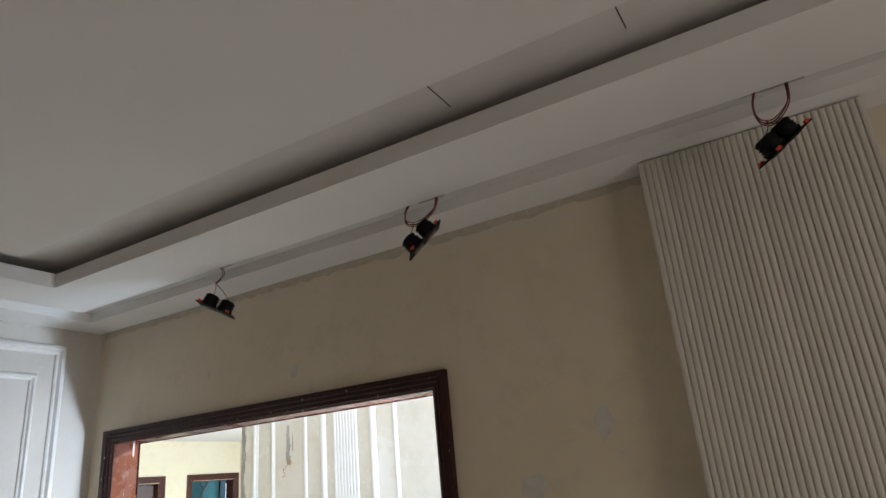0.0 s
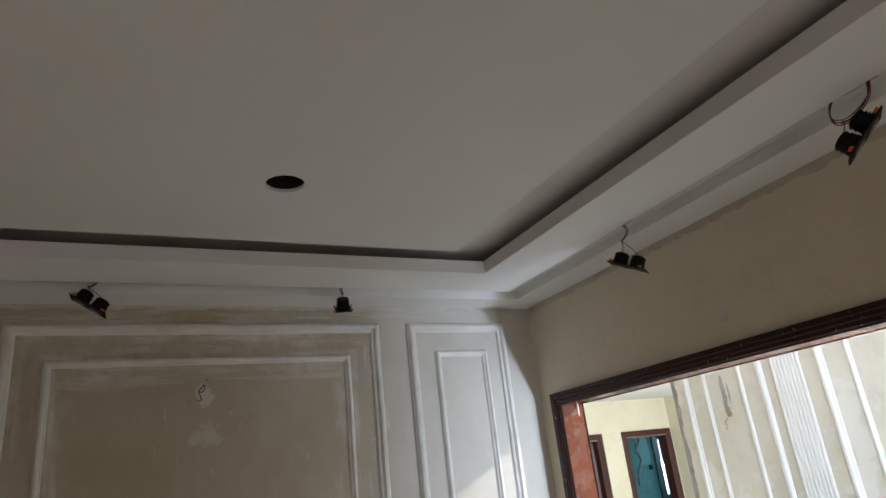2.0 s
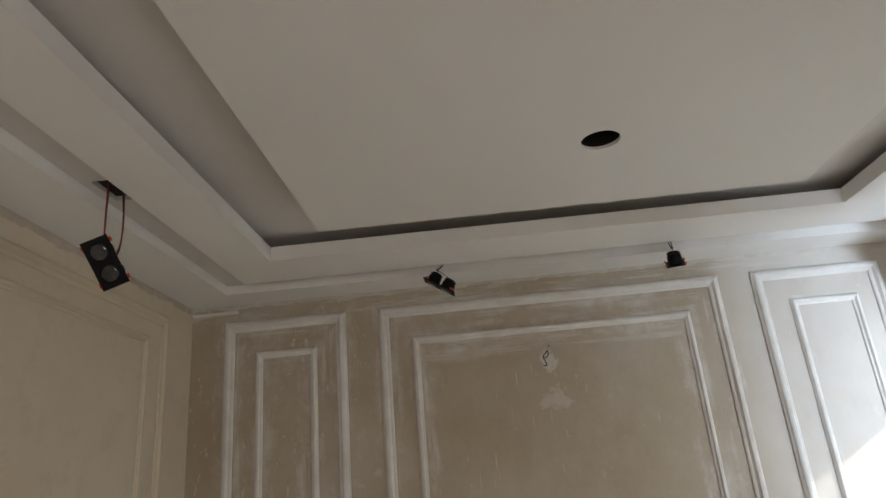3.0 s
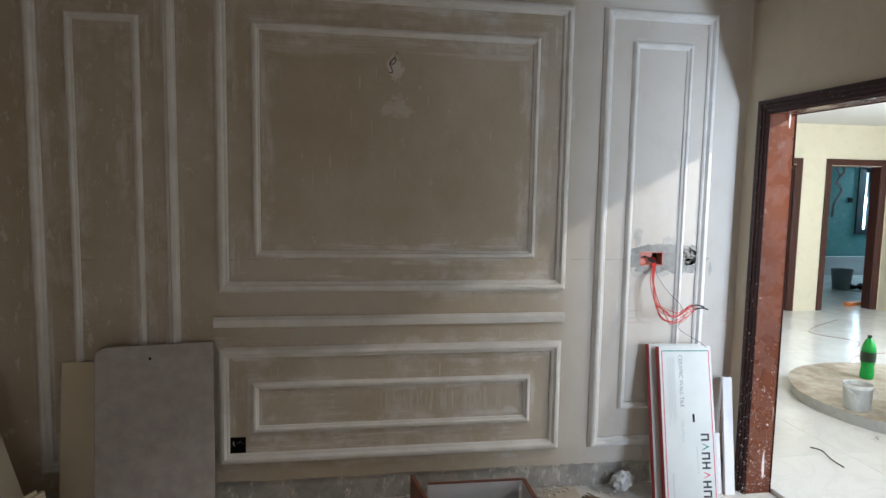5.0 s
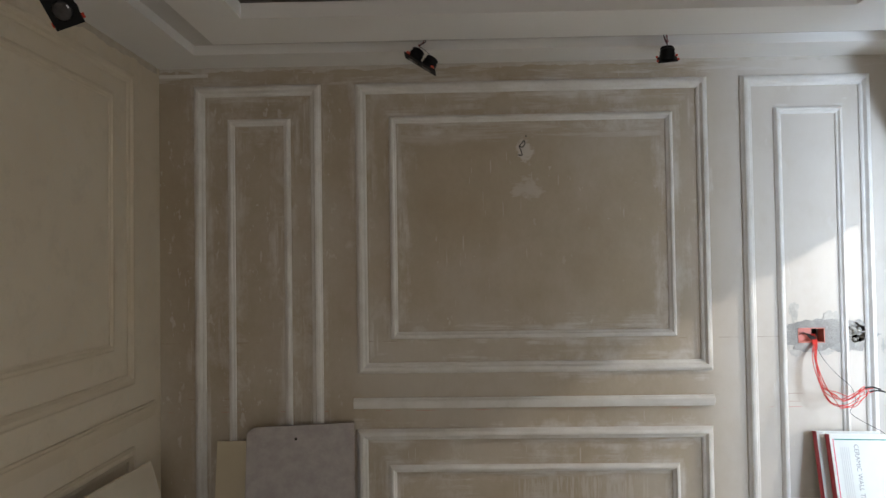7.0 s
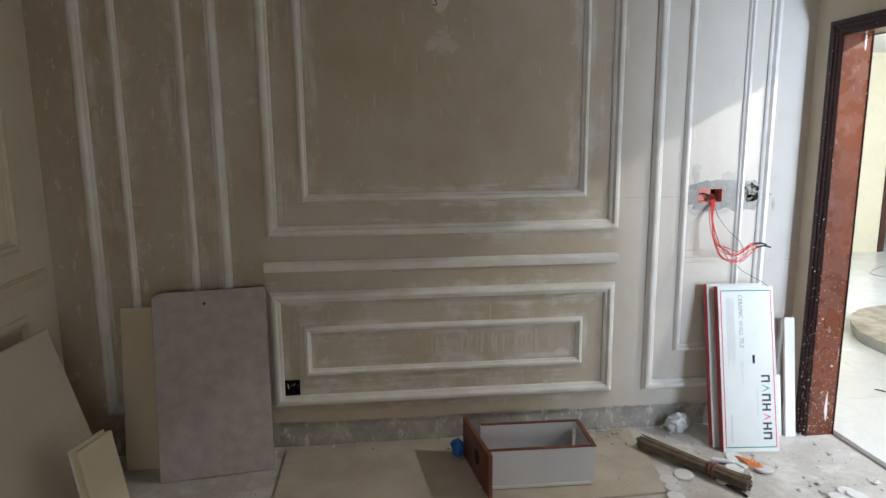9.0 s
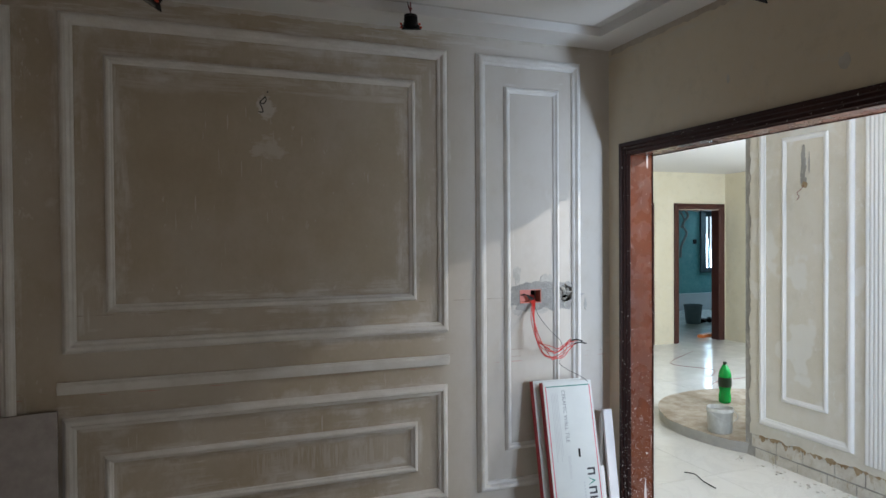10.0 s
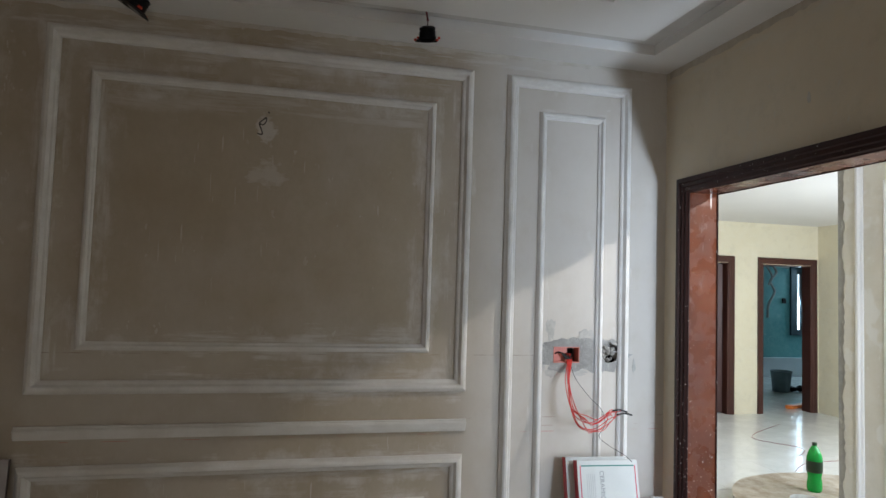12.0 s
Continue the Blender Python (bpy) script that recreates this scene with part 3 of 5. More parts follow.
structure(boxes("floor", [(-4.1, 9.3, -6.2, 8.4, -0.12, 0.0)], M_SCREED), "dusty grey cement screed floor, unfinished", "floor")

JUNCTION = (-0.597, -0.463, 1.268, 1.344)
RUBBLE = (-0.352, -0.236, 1.262, 1.374)
SOCKET = (-2.812, -2.722, 0.296, 0.380)
rows = [(a, b, 0.014, 0.15, c, d) for a, b, c, d in holed(LX - 0.15, 0.0, 0.0, 3.02, [JUNCTION, RUBBLE, SOCKET])]
wall_n = structure(boxes("wall_north", rows, M_ROUGH), "plastered wall with moulded panels, skirting torn off", "wall")
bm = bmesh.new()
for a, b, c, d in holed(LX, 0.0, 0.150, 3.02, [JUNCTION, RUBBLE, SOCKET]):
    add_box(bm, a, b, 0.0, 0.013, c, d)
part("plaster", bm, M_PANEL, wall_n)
strip = ragged_sheet("plaster_edge", plane_y(0.013, -1), LX, -0.001, 0.138, 0.1495, 0.0125, M_PANEL, 3, 0.012)
strip.parent = wall_n
# near-black plates put the shade at the back of the wall holes
bm = bmesh.new()
for c, d in ((JUNCTION[:2], JUNCTION[2:]), (RUBBLE[:2], RUBBLE[2:]), (SOCKET[:2], SOCKET[2:])):
    add_box(bm, c[0] - 0.02, c[1] + 0.02, 0.072, 0.080, d[0] - 0.02, d[1] + 0.02)
part("hole_back", bm, M_HOLESHADE, wall_n)

OPEN = (-2.255, -0.190, 0.0, 2.112)
rows = [(0.0, 0.15, a, b, c, d) for a, b, c, d in holed(-6.0, -0.0005, 0.0, 3.02, [(-2.255, -0.19, -0.1, 2.112)])]
structure(boxes("wall_east", rows, M_DOORWALL), "beige primed plaster wall with white filler dabs", "wall")
structure(boxes("wall_west", [(LX - 0.15, LX, -6.0, -0.0005, 0.0, 3.02)], M_LEFT), "pale beige plaster wall with primed panel mouldings", "wall")
# out of view: wall opening and window added to house the room fill
rows = [(a, b, -6.15, -6.0005, c, d) for a, b, c, d in holed(LX - 0.15, 0.15, 0.0, 3.02, [(-2.6, -1.2, 0.7, 2.0)])]
structure(boxes("wall_south", rows, M_DOORWALL), "unseen beige plaster wall, window opening added for the fill", "wall")
w = structure(boxes("window_1", [(-2.6, -1.2, -6.08, -6.04, 0.70, 0.75), (-2.6, -1.2, -6.08, -6.04, 1.95, 2.0), (-2.6, -2.55, -6.08, -6.04, 0.75, 1.95), (-1.25, -1.2, -6.08, -6.04, 0.75, 1.95), (-1.93, -1.87, -6.08, -6.04, 0.75, 1.95)], M_FRAMEDARK), "unseen dark window frame, added round the room fill", "window")

# soffit ring with a channel for the spotlights, cove behind it, floating panel in the middle
SLOTS = [("e", -1.305, 0.045), ("e", -2.440, 0.058), ("e", -3.660, 0.09), ("n", -1.336, 0.06), ("n", -2.492, 0.06), ("w", -1.413, 0.08), ("w", -2.62, 0.08)]
bm = bmesh.new()
ZS, ZT, ZG = 2.740, 2.806, 2.788
GE, GN, GW = (-0.345, -0.205), (-0.362, -0.215), (-3.605, -3.455)
TE, TN, TW, TS = -0.668, -0.668, -3.223, -5.30
add_box(bm, LX, -0.0005, GN[1], -0.0005, ZS, ZT)
add_box(bm, GE[1], -0.0005, -6.0, GN[1], ZS, ZT)
add_box(bm, LX, GW[0], -6.0, GN[1], ZS, ZT)
add_box(bm, GW[1], GE[0], TN, GN[0], ZS, ZT)
add_box(bm, TE, GE[0], TS, TN, ZS, ZT)
add_box(bm, GW[1], TW, TS, TN, ZS, ZT)
add_box(bm, GW[1], GE[0], -6.0, TS, ZS, ZT)
channel = bmesh.new()
for a, b, c, d in holed(GW[0], GE[1], GN[0], GN[1], [(x - w, x + w, -0.335, -0.25) for s, x, w in SLOTS if s == "n"]):
    add_box(channel, a, b, c, d, ZG, ZT)
for a, b, c, d in holed(GE[0], GE[1], -6.0, GN[0], [(-0.325, -0.24, y - w, y + w) for s, y, w in SLOTS if s == "e"]):
    add_box(channel, a, b, c, d, ZG, ZT)
for a, b, c, d in holed(GW[0], GW[1], -6.0, GN[0], [(-3.57, -3.485, y - w, y + w) for s, y, w in SLOTS if s == "w"]):
    add_box(channel, a, b, c, d, ZG, ZT)
structure(mesh_object("ceiling_channel", channel, M_CHANNELSHADE), "top of the spotlight channel, greyed for its recess shade", "ceiling")
soffit = structure(mesh_object("ceiling_soffit", bm, M_SOFFIT), "white plasterboard soffit with a channel for spotlights", "ceiling")

# near-black caps in place of the unlit gap over each slot
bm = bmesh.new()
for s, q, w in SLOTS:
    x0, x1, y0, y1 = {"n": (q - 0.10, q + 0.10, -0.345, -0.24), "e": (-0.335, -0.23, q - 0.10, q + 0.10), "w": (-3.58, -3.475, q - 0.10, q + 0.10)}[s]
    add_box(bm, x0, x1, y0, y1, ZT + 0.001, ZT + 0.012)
structure(mesh_object("slot_void", bm, M_HOLESHADE), "dark caps giving the spotlight slots their shade", "ceiling")

bm = bmesh.new()
IX0, IX1, IY0, IY1 = -2.925, -0.968, -5.0, -0.958
HX, HY, HR = -1.862, -1.487, 0.064
loops = []
for z in (ZS, ZS + 0.012):
    outer = [bm.verts.new((x, y, z)) for x, y in ((IX0, IY0), (IX1, IY0), (IX1, IY1), (IX0, IY1))]
    inner = [bm.verts.new((HX + HR * math.cos(2 * math.pi * i / 40), HY + HR * math.sin(2 * math.pi * i / 40), z)) for i in range(40)]
    es = [bm.edges.new((r[i], r[(i + 1) % len(r)])) for r in (outer, inner) for i in range(len(r))]
    bmesh.ops.triangle_fill(bm, edges=es, use_beauty=True)
    loops.append((outer, inner))
for a, b in zip(*loops):
    for i in range(len(a)):
        bm.faces.new((a[i], a[(i + 1) % len(a)], b[(i + 1) % len(a)], b[i]))
structure(mesh_object("ceiling_panel", bm, M_CEIL), "white plasterboard ceiling panel with a round lamp hole", "ceiling")
# near-black can over the lamp hole, shade by colour
bm = bmesh.new()
lathe(bm, [(0.074, ZS + 0.0125), (0.074, 2.835), (0.002, 2.837)], 32, pose(HX, HY, 0), 0, False)
structure(mesh_object("ceiling_hole", bm, M_HOLESHADE), "dark cap giving the round lamp hole its shade", "ceiling")
structure(boxes("ceiling", [(LX - 0.15, 0.15, -6.15, 0.15, 2.866, 3.02)], M_COVESHADE), "white upper ceiling above the cove, darkened for its shade", "ceiling")
bm = bmesh.new()
for y, x0, x1 in ((-2.777, -0.83, -0.66), (-3.351, -0.84, -0.70)):
    add_box(bm, x0, x1, y - 0.0018, y + 0.0018, 2.8645, 2.8659)
structure(mesh_object("ceiling_joint", bm, M_SLABEDGE), "dark open board joint in the cove", "joint")

# ---- structure: the hall and what lies beyond ----
structure(boxes("hall_ceiling", [(0.15, 1.68, -3.55, 0.28, 2.72, 2.82), (0.15, 5.75, 0.28, 4.80, 2.62, 2.72), (3.0, 9.3, 4.80, 8.4, 2.62, 2.72)], M_CEIL), "white hall ceiling", "ceiling")
structure(boxes("hall_wall_west", [(0.0, 0.15, 0.1505, 4.80, 0.0, 2.82)], M_YELLOW), "yellow painted hall wall", "wall")
hw = structure(boxes("hall_wall_east", [(1.492, 1.68, -3.55, 0.43, 0.0, 2.72)], M_GREYCEM), "white plastered hall wall with mouldings, foot torn off", "wall")
s = ragged_sheet("plaster", plane_x(1.4915, -1), -3.395, 0.30, 0.205, 2.7195, 0.0115, M_HALLPLAST, 11, 0.016)
s.parent = hw
s = ragged_sheet("plaster_margin", plane_x(1.4915, -1), 0.2995, 0.375, 0.20, 2.7195, 0.0112, M_HALLPLAST, 17, 0.022, 0.03, "end")
s.parent = hw
s = ragged_sheet("torn_edge", plane_x(1.4915, -1), -3.39, 0.340, 0.186, 0.30, 0.0075, M_BROWNEDGE, 23, 0.034, 0.011)
s.parent = hw
# pale blocks laid bare along the foot
rng = random.Random(31)
for z0, z1 in ((0.002, 0.098), (0.104, 0.200)):
    y = 0.40 + rng.uniform(-0.06, 0.0)
    while y > -2.3:
        w = rng.uniform(0.17, 0.24)
        bm = bmesh.new()
        add_box(bm, 1.4915 - rng.uniform(0.004, 0.0068), 1.4918, y - w, y - 0.006, z0 + rng.uniform(0, 0.004), z1 - rng.uniform(0, 0.006), 0.0015)
        part("block", bm, M_FOOT, hw)
        y -= w
# closes the hall out of view; its opening is added for the broad fill
structure(boxes("hall_wall_south", [(a, b, -3.55, -3.4, c, d) for a, b, c, d in holed(0.1505, 1.4915, 0.0, 2.72, [(0.42, 1.15, 0.25, 1.80)])], M_YELLOW), "unseen hall end wall, opening added for the broad fill", "wall")
# pier is made up, only there to hold the small lamp
structure(boxes("hall_pier", [(a, b, -2.70, -2.6, c, d) for a, b, c, d in holed(0.1505, 0.40, 0.0, 2.72, [(0.18, 0.32, 1.46, 1.64)])], M_YELLOW), "unseen yellow pier, added to carry the small hall lamp", "wall")
# hidden wall with an opening made up for the hall fill
structure(boxes("hall_wall_inner", [(a, b, 0.28, 0.43, c, d) for a, b, c, d in holed(1.6805, 5.75, 0.0, 2.62, [(2.4, 5.0, 0.9, 2.2)])], M_YELLOW), "unseen yellow hall wall, opening added for the hall fill", "wall")
structure(boxes("hall_wall_right", [(5.405, 5.555, 0.43, 4.65, 0.0, 2.62)], M_YELLOW), "yellow painted hall wall", "wall")
D1, D2 = (3.175, 3.950), (4.495, 5.285)
rows = [(a, b, 4.65, 4.80, c, d) for a, b, c, d in holed(0.15, 9.3, 0.0, 2.62, [(*D1, -0.1, 2.06), (*D2, -0.1, 2.06)])]
structure(boxes("hall_wall_north", rows, M_YELLOW), "yellow painted far hall wall with two doorways", "wall")
structure(boxes("far_room_wall", [(a, b, 8.2, 8.35, c, d) for a, b, c, d in holed(2.9, 9.3, 0.0, 2.62, [(8.19, 8.62, 0.88, 2.22)])] + [(9.15, 9.3, 4.80, 8.2, 0.0, 2.62), (2.9, 3.05, 4.80, 8.2, 0.0, 2.62)], M_TEAL), "teal painted wall of the far room", "wall")
structure(boxes("far_room_dado", [(3.05, 9.15, 8.11, 8.1995, 0.0, 0.40)], M_MELAMINE, 0.006), "pale low ledge along the far room wall", "ledge")
structure(boxes("backdrop", [(7.3, 10.5, 8.9, 8.92, 0.2, 3.0)], M_DAY), "bright daylight outside", "sky")
win = structure(boxes("window_2", [(8.13, 8.68, 8.16, 8.26, 0.85, 0.955), (8.13, 8.68, 8.16, 8.26, 2.10, 2.25), (8.13, 8.28, 8.16, 8.26, 0.955, 2.10), (8.55, 8.68, 8.16, 8.26, 0.955, 2.10), (8.40, 8.425, 8.20, 8.25, 0.955, 2.10)], M_FRAMEDARK), "dark framed window letting in daylight", "window")
pane = boxes("pane", [(8.28, 8.55, 8.222, 8.228, 0.955, 2.10)], M_GLASS)
pane.parent, pane.visible_shadow = win, False

# ---- door frame between the room and the hall ----
CASE = {"top": "head_casing", "left": "side_casing", "right": "side_casing"}
df = moulding("door_frame", plane_x(-0.0005, -1), -2.306, -0.135, 0.0, 2.170, 0.072, 0.030, M_CASING, "dark brown moulded door frame, reddish jambs spattered with paint", "door frame", "", ("top", "left", "right"), STEPPED, True, CASE)
for name, r in (("jamb", (0.0, 0.152, -0.2, -0.1902, 0.0, 2.102)), ("jamb", (0.0, 0.152, -2.2548, -2.245, 0.0, 2.102)), ("head_lining", (0.0, 0.152, -2.2548, -0.1902, 2.102, 2.1118))):
    bm = bmesh.new()
    add_box(bm, *r, bevel=0.0015)
    part(name, bm, M_JAMB, df, "red-brown painted lining with white paint spots")
for s in ("top", "left", "right"):
    rail_piece({"top": "head_casing"}.get(s, "side_casing"), df, plane_x(0.1505, 1), -2.306, -0.135, 0.0, 2.170, s, 0.072, 0.02, M_CASING, STEPPED, True)


def far_door(x0, x1, leaf):
    root = moulding("door_frame", plane_y(4.6495, -1), x0 - 0.085, x1 + 0.085, 0.03, 2.150, 0.085, 0.025, M_DARKWOOD, "dark brown wooden door frame in the yellow wall", "door frame", "hall doorways", ("top", "left", "right"), STEPPED, True, CASE)
    for nm, r in (("jamb", (x0, x0 + 0.012, 4.65, 4.80, 0.03, 2.05)), ("jamb", (x1 - 0.012, x1, 4.65, 4.80, 0.03, 2.05)), ("head_lining", (x0, x1, 4.65, 4.80, 2.05, 2.06))):
        bm = bmesh.new()
        add_box(bm, *r)
        part(nm, bm, M_DARKWOOD, root)
    if leaf:
        door = thing("door", (x1 - 0.014, 4.72, 0.04), "dark brown panelled door, ajar", "door", m=pose(x1 - 0.014, 4.76, 0.04, 0, 0, -14))
        bm = bmesh.new()
        w = x1 - x0 - 0.03
        add_box(bm, -w, 0, -0.02, 0.02, 0, 2.0, 0.003)
        part("leaf", bm, M_DARKWOOD, door)
        for z0, z1 in ((0.2, 0.9), (1.05, 1.85)):
            for a, b in ((-w + 0.1, -w / 2 - 0.04), (-w / 2 + 0.04, -0.1)):
                bm = bmesh.new()
                add_box(bm, a, b, -0.028, -0.0205, z0, z1, 0.004)
                part("panel", bm, M_DARKWOOD, door)
        bm = bmesh.new()
        add_box(bm, -w + 0.04, -w + 0.07, -0.05, -0.0205, 0.96, 1.1, 0.004)
        part("handle", bm, M_INKPALE, door, "pale metal handle plate")
    return root


far_door(*D1, True)
far_door(*D2, False)

# ---- wall mouldings ----
PN = plane_y(-0.0005, -1)
for x0, x1, z0, z1, w, d in PANELS:
    moulding("panel_moulding", PN, x0, x1, z0, z1, w, d, M_MOULD, "white sanded plaster panel moulding on the wall" if w < 0.05 else "broad white sanded plaster panel moulding on the wall", "moulding", "panelled wall mouldings")
root = thing("dado_rail", (0, 0, 0), "white stepped plaster dado rail between wall panels", "moulding")
for nm, y0, y1, z0, z1 in (("backing", 0.0005, 0.014, 0.958, 1.012), ("band", 0.0142, 0.022, 0.970, 1.004), ("lip", 0.0222, 0.028, 0.988, 1.000)):
    bm = bmesh.new()
    add_box(bm, -2.872, -1.028, -y1, -y0, z0, z1, 0.002)
    part(nm, bm, M_MOULD, root)
bm = bmesh.new()
add_box(bm, LX, -3.62, -0.007, -0.0005, 2.692, 2.710, 0.003)
ob = tagged(mesh_object("cornice_offcut", bm, M_MOULD), "short white plaster strip under the soffit", "moulding")

PW = plane_x(LX + 0.0005, 1)
for u0, u1, z0, z1, w, d in ((-2.10, -0.285, 1.145, 2.632, 0.055, 0.020), (-1.92, -0.462, 1.325, 2.500, 0.036, 0.012), (-2.10, -0.285, 0.240, 0.853, 0.055, 0.020), (-1.92, -0.462, 0.402, 0.667, 0.036, 0.012), (-3.85, -2.30, 1.145, 2.632, 0.055, 0.020)):
    moulding("panel_moulding", PW, u0, u1, z0, z1, w, d, M_MOULD_L, "panel moulding primed the same beige as the wall", "moulding", "beige wall mouldings")
root = thing("dado_rail", (0, 0, 0), "beige primed dado rail along the wall", "moulding")
for nm, d0, d1, z0, z1 in (("backing", 0.0005, 0.012, 0.955, 1.030), ("band", 0.0122, 0.020, 0.985, 1.018)):
    bm = bmesh.new()
    add_box(bm, LX + d0, LX + d1, -4.2, -0.08, z0, z1, 0.003)
    part(nm, bm, M_MOULD_L, root)

PH = plane_x(1.4795, -1)
for u0, u1, z0, z1, w, d in ((-0.430, 0.290, 0.290, 2.480, 0.055, 0.018), (-0.252, 0.100, 0.495, 2.312, 0.036, 0.012), (-2.55, -0.820, 0.290, 2.480, 0.055, 0.018), (-2.37, -1.015, 0.495, 2.312, 0.036, 0.012)):
    moulding("panel_moulding", PH, u0, u1, z0, z1, w, d, M_MOULD_H, "clean white panel moulding on the hall wall", "moulding", "hall wall mouldings")


def fluted(name, plane, u0, u1, v0, v1, pitch, label, category, group, mat):
    """A backing sheet with half-round ribs side by side."""
    root = thing(name, (0, 0, 0), label, category, group)
    bm = bmesh.new()
    t = bmesh.new()
    add_box(t, u0, u1, v0, v1, 0.0, 0.006)
    t.verts.index_update()
    add_bm(bm, t, plane)
    part("backing", bm, mat, root)
    n = round((u1 - u0) / pitch)
    bm = bmesh.new()
    prof = [(-0.5, 0.0072), (-0.45, 0.0090), (-0.32, 0.0110), (-0.15, 0.0122), (0.15, 0.0122), (0.32, 0.0110), (0.45, 0.0090), (0.5, 0.0072)]
    a = [bm.verts.new(plane.to_3x3() @ Vector((s * pitch * 0.97, v0, h))) for s, h in prof]
    b = [bm.verts.new(plane.to_3x3() @ Vector((s * pitch * 0.97, v1, h))) for s, h in prof]
    for i in range(len(prof) - 1):
        bm.faces.new((a[i], a[i + 1], b[i + 1], b[i]))
    bm.faces.new(a)
    bm.faces.new(b[::-1])
    first = part("rib", bm, mat, root)
    first.location = plane @ Vector((u0 + pitch / 2, 0, 0))
    for i in range(1, n):
        o = first.copy()
        scene.collection.objects.link(o)
        o.location = plane @ Vector((u0 + (i + 0.5) * pitch, 0, 0))
    return root


pillar = fluted("fluted_panel", plane_x(-0.108, -1), -3.886, -3.206, 0.0, 2.733, 0.020, "cream fluted wall panel standing proud of the beige wall", "wall panel", "fluted panels", M_FLUTE)
bm = bmesh.new()
add_box(bm, -0.1075, -0.0005, -3.884, -3.208, 0.0, 2.738)
part("carcass", bm, M_FLUTE, pillar)
fluted("fluted_panel", PH, -0.712, -0.500, 0.25, 2.70, 0.0265, "narrow white fluted wall panel in the hall", "wall panel", "fluted panels", M_MOULD_H)

# torn paint edges under the soffit
for nm, pl, u0, u1, sd in (("trim_north", plane_y(-0.0006, -1), LX + 0.002, -0.03, 71), ("trim_east", plane_x(-0.0006, -1), -3.20, -0.03, 72), ("trim_west", plane_x(LX + 0.0006, 1), -4.5, -0.03, 73)):
    structure(ragged_sheet(nm, pl, u0, u1, 2.722 if sd == 71 else 2.706, 2.7395, 0.0012, M_PATCH if sd == 71 else M_PATCHDIM, sd, 0.014, 0.03), "ragged white paint and filler edge below the soffit", "trim")

# ---- wall damage, boxes and wiring ----
cp = thing("cement_patch", (0, 0, 0), "grey cement patch round the wall boxes", "wall patch")
bm = bmesh.new()
box_loop = [(JUNCTION[i], JUNCTION[j]) for i, j in ((0, 2), (1, 2), (1, 3), (0, 3))]
plate_loops(bm, plane_y(0.0, -1), [ragged_loop(-0.432, 1.308, 0.212, 0.080, 3.3, 84, 0.20, 3.4), box_loop, ragged_loop(-0.303, 1.318, 0.050, 0.051, 6.1, 30, 0.10)], 0.0004, 0.003)
part("coat", bm, M_GREYCEM, cp)
for u, v, a, b, s in ((-0.613, 1.43, 0.024, 0.052, 1), (-0.648, 1.30, 0.012, 0.062, 2), (-0.61, 1.225, 0.028, 0.026, 3), (-0.425, 1.396, 0.045, 0.032, 6), (-0.47, 1.222, 0.06, 0.016, 8), (-0.168, 1.25, 0.008, 0.034, 11)):
    bm = bmesh.new()
    plate_loops(bm, plane_y(-0.0004, -1), [ragged_loop(u, v, a, b, s * 1.7, 44, 0.28)], 0.0, 0.0014 + 0.0001 * s)
    part("smear", bm, M_THINCEM, cp)

jb = thing("junction_box", (0, 0, 0), "pink plastic junction box with bundled red wires", "junction box")
bm = bmesh.new()
x0, x1, z0, z1 = JUNCTION
for r in ((x0, x1, -0.006, 0.05, z0, z0 + 0.004), (x0, x1, -0.006, 0.05, z1 - 0.004, z1), (x0, x0 + 0.004, -0.006, 0.05, z0, z1), (x1 - 0.004, x1, -0.006, 0.05, z0, z1), (x0, x0 + 0.085, 0.03, 0.034, z0, z1)):
    add_box(bm, *r)
part("casing", bm, M_PINKBOX, jb)


# the stiff wires bow out from the wall
STAND = (0.0, 0.0, 0.05, 0.095, 0.12, 0.13, 0.13, 0.125)


def stand_off(p, d):
    return (p[0] - 0.56 * d, p[1] - d, p[2] + 0.17 * d)


rng = random.Random(5)
for i in range(9):
    bm = bmesh.new()
    sx, ex = -0.530 + 0.003 * i, -0.30 + rng.uniform(-0.03, 0.05)
    low = rng.uniform(0.945, 1.01)
    ez = 1.035 + rng.uniform(-0.02, 0.012)
    path = [(sx + 0.01, 0.03, 1.31), (sx, -0.012, 1.275), (sx - 0.004 + rng.uniform(-0.01, 0.008), -0.028, 1.18), (sx + 0.02 + rng.uniform(-0.01, 0.015), -0.03, 1.06), (-0.45 + rng.uniform(-0.02, 0.02), -0.03 - 0.004 * i, low + 0.02), (-0.38 + rng.uniform(-0.02, 0.03), -0.03, low), (-0.315 + rng.uniform(-0.01, 0.015), -0.034, low + 0.045), (ex, -0.035, ez)]
    tube(bm, [stand_off(p, d) for p, d in zip(path, STAND)], 0.0019, 6)
    part("wire", bm, M_REDWIRE, jb, smooth=True)
for a, b in (((-0.30, -0.036, 1.045), (-0.225, -0.042, 1.040)), ((-0.275, -0.036, 1.028), (-0.200, -0.042, 1.026))):
    a, b = stand_off(a, 0.125), stand_off(b, 0.125)
    bm = bmesh.new()
    tube(bm, [a, ((a[0] + b[0]) / 2, a[1] - 0.004, a[2] + 0.006), b], 0.0042, 6)
    part("taped_end", bm, M_BLKWIRE, jb, "black taped wire end", True)
bm = bmesh.new()
tube(bm, [(-0.515, 0.0, 1.29), (-0.49, -0.02, 1.20), (-0.42, -0.03, 1.11), (-0.36, -0.04, 1.05), (-0.345, -0.05, 0.98), (-0.38, -0.06, 0.93), (-0.36, -0.11, 0.90), (-0.31, -0.17, 0.868), (-0.29, -0.207, 0.845)], 0.0013, 6)
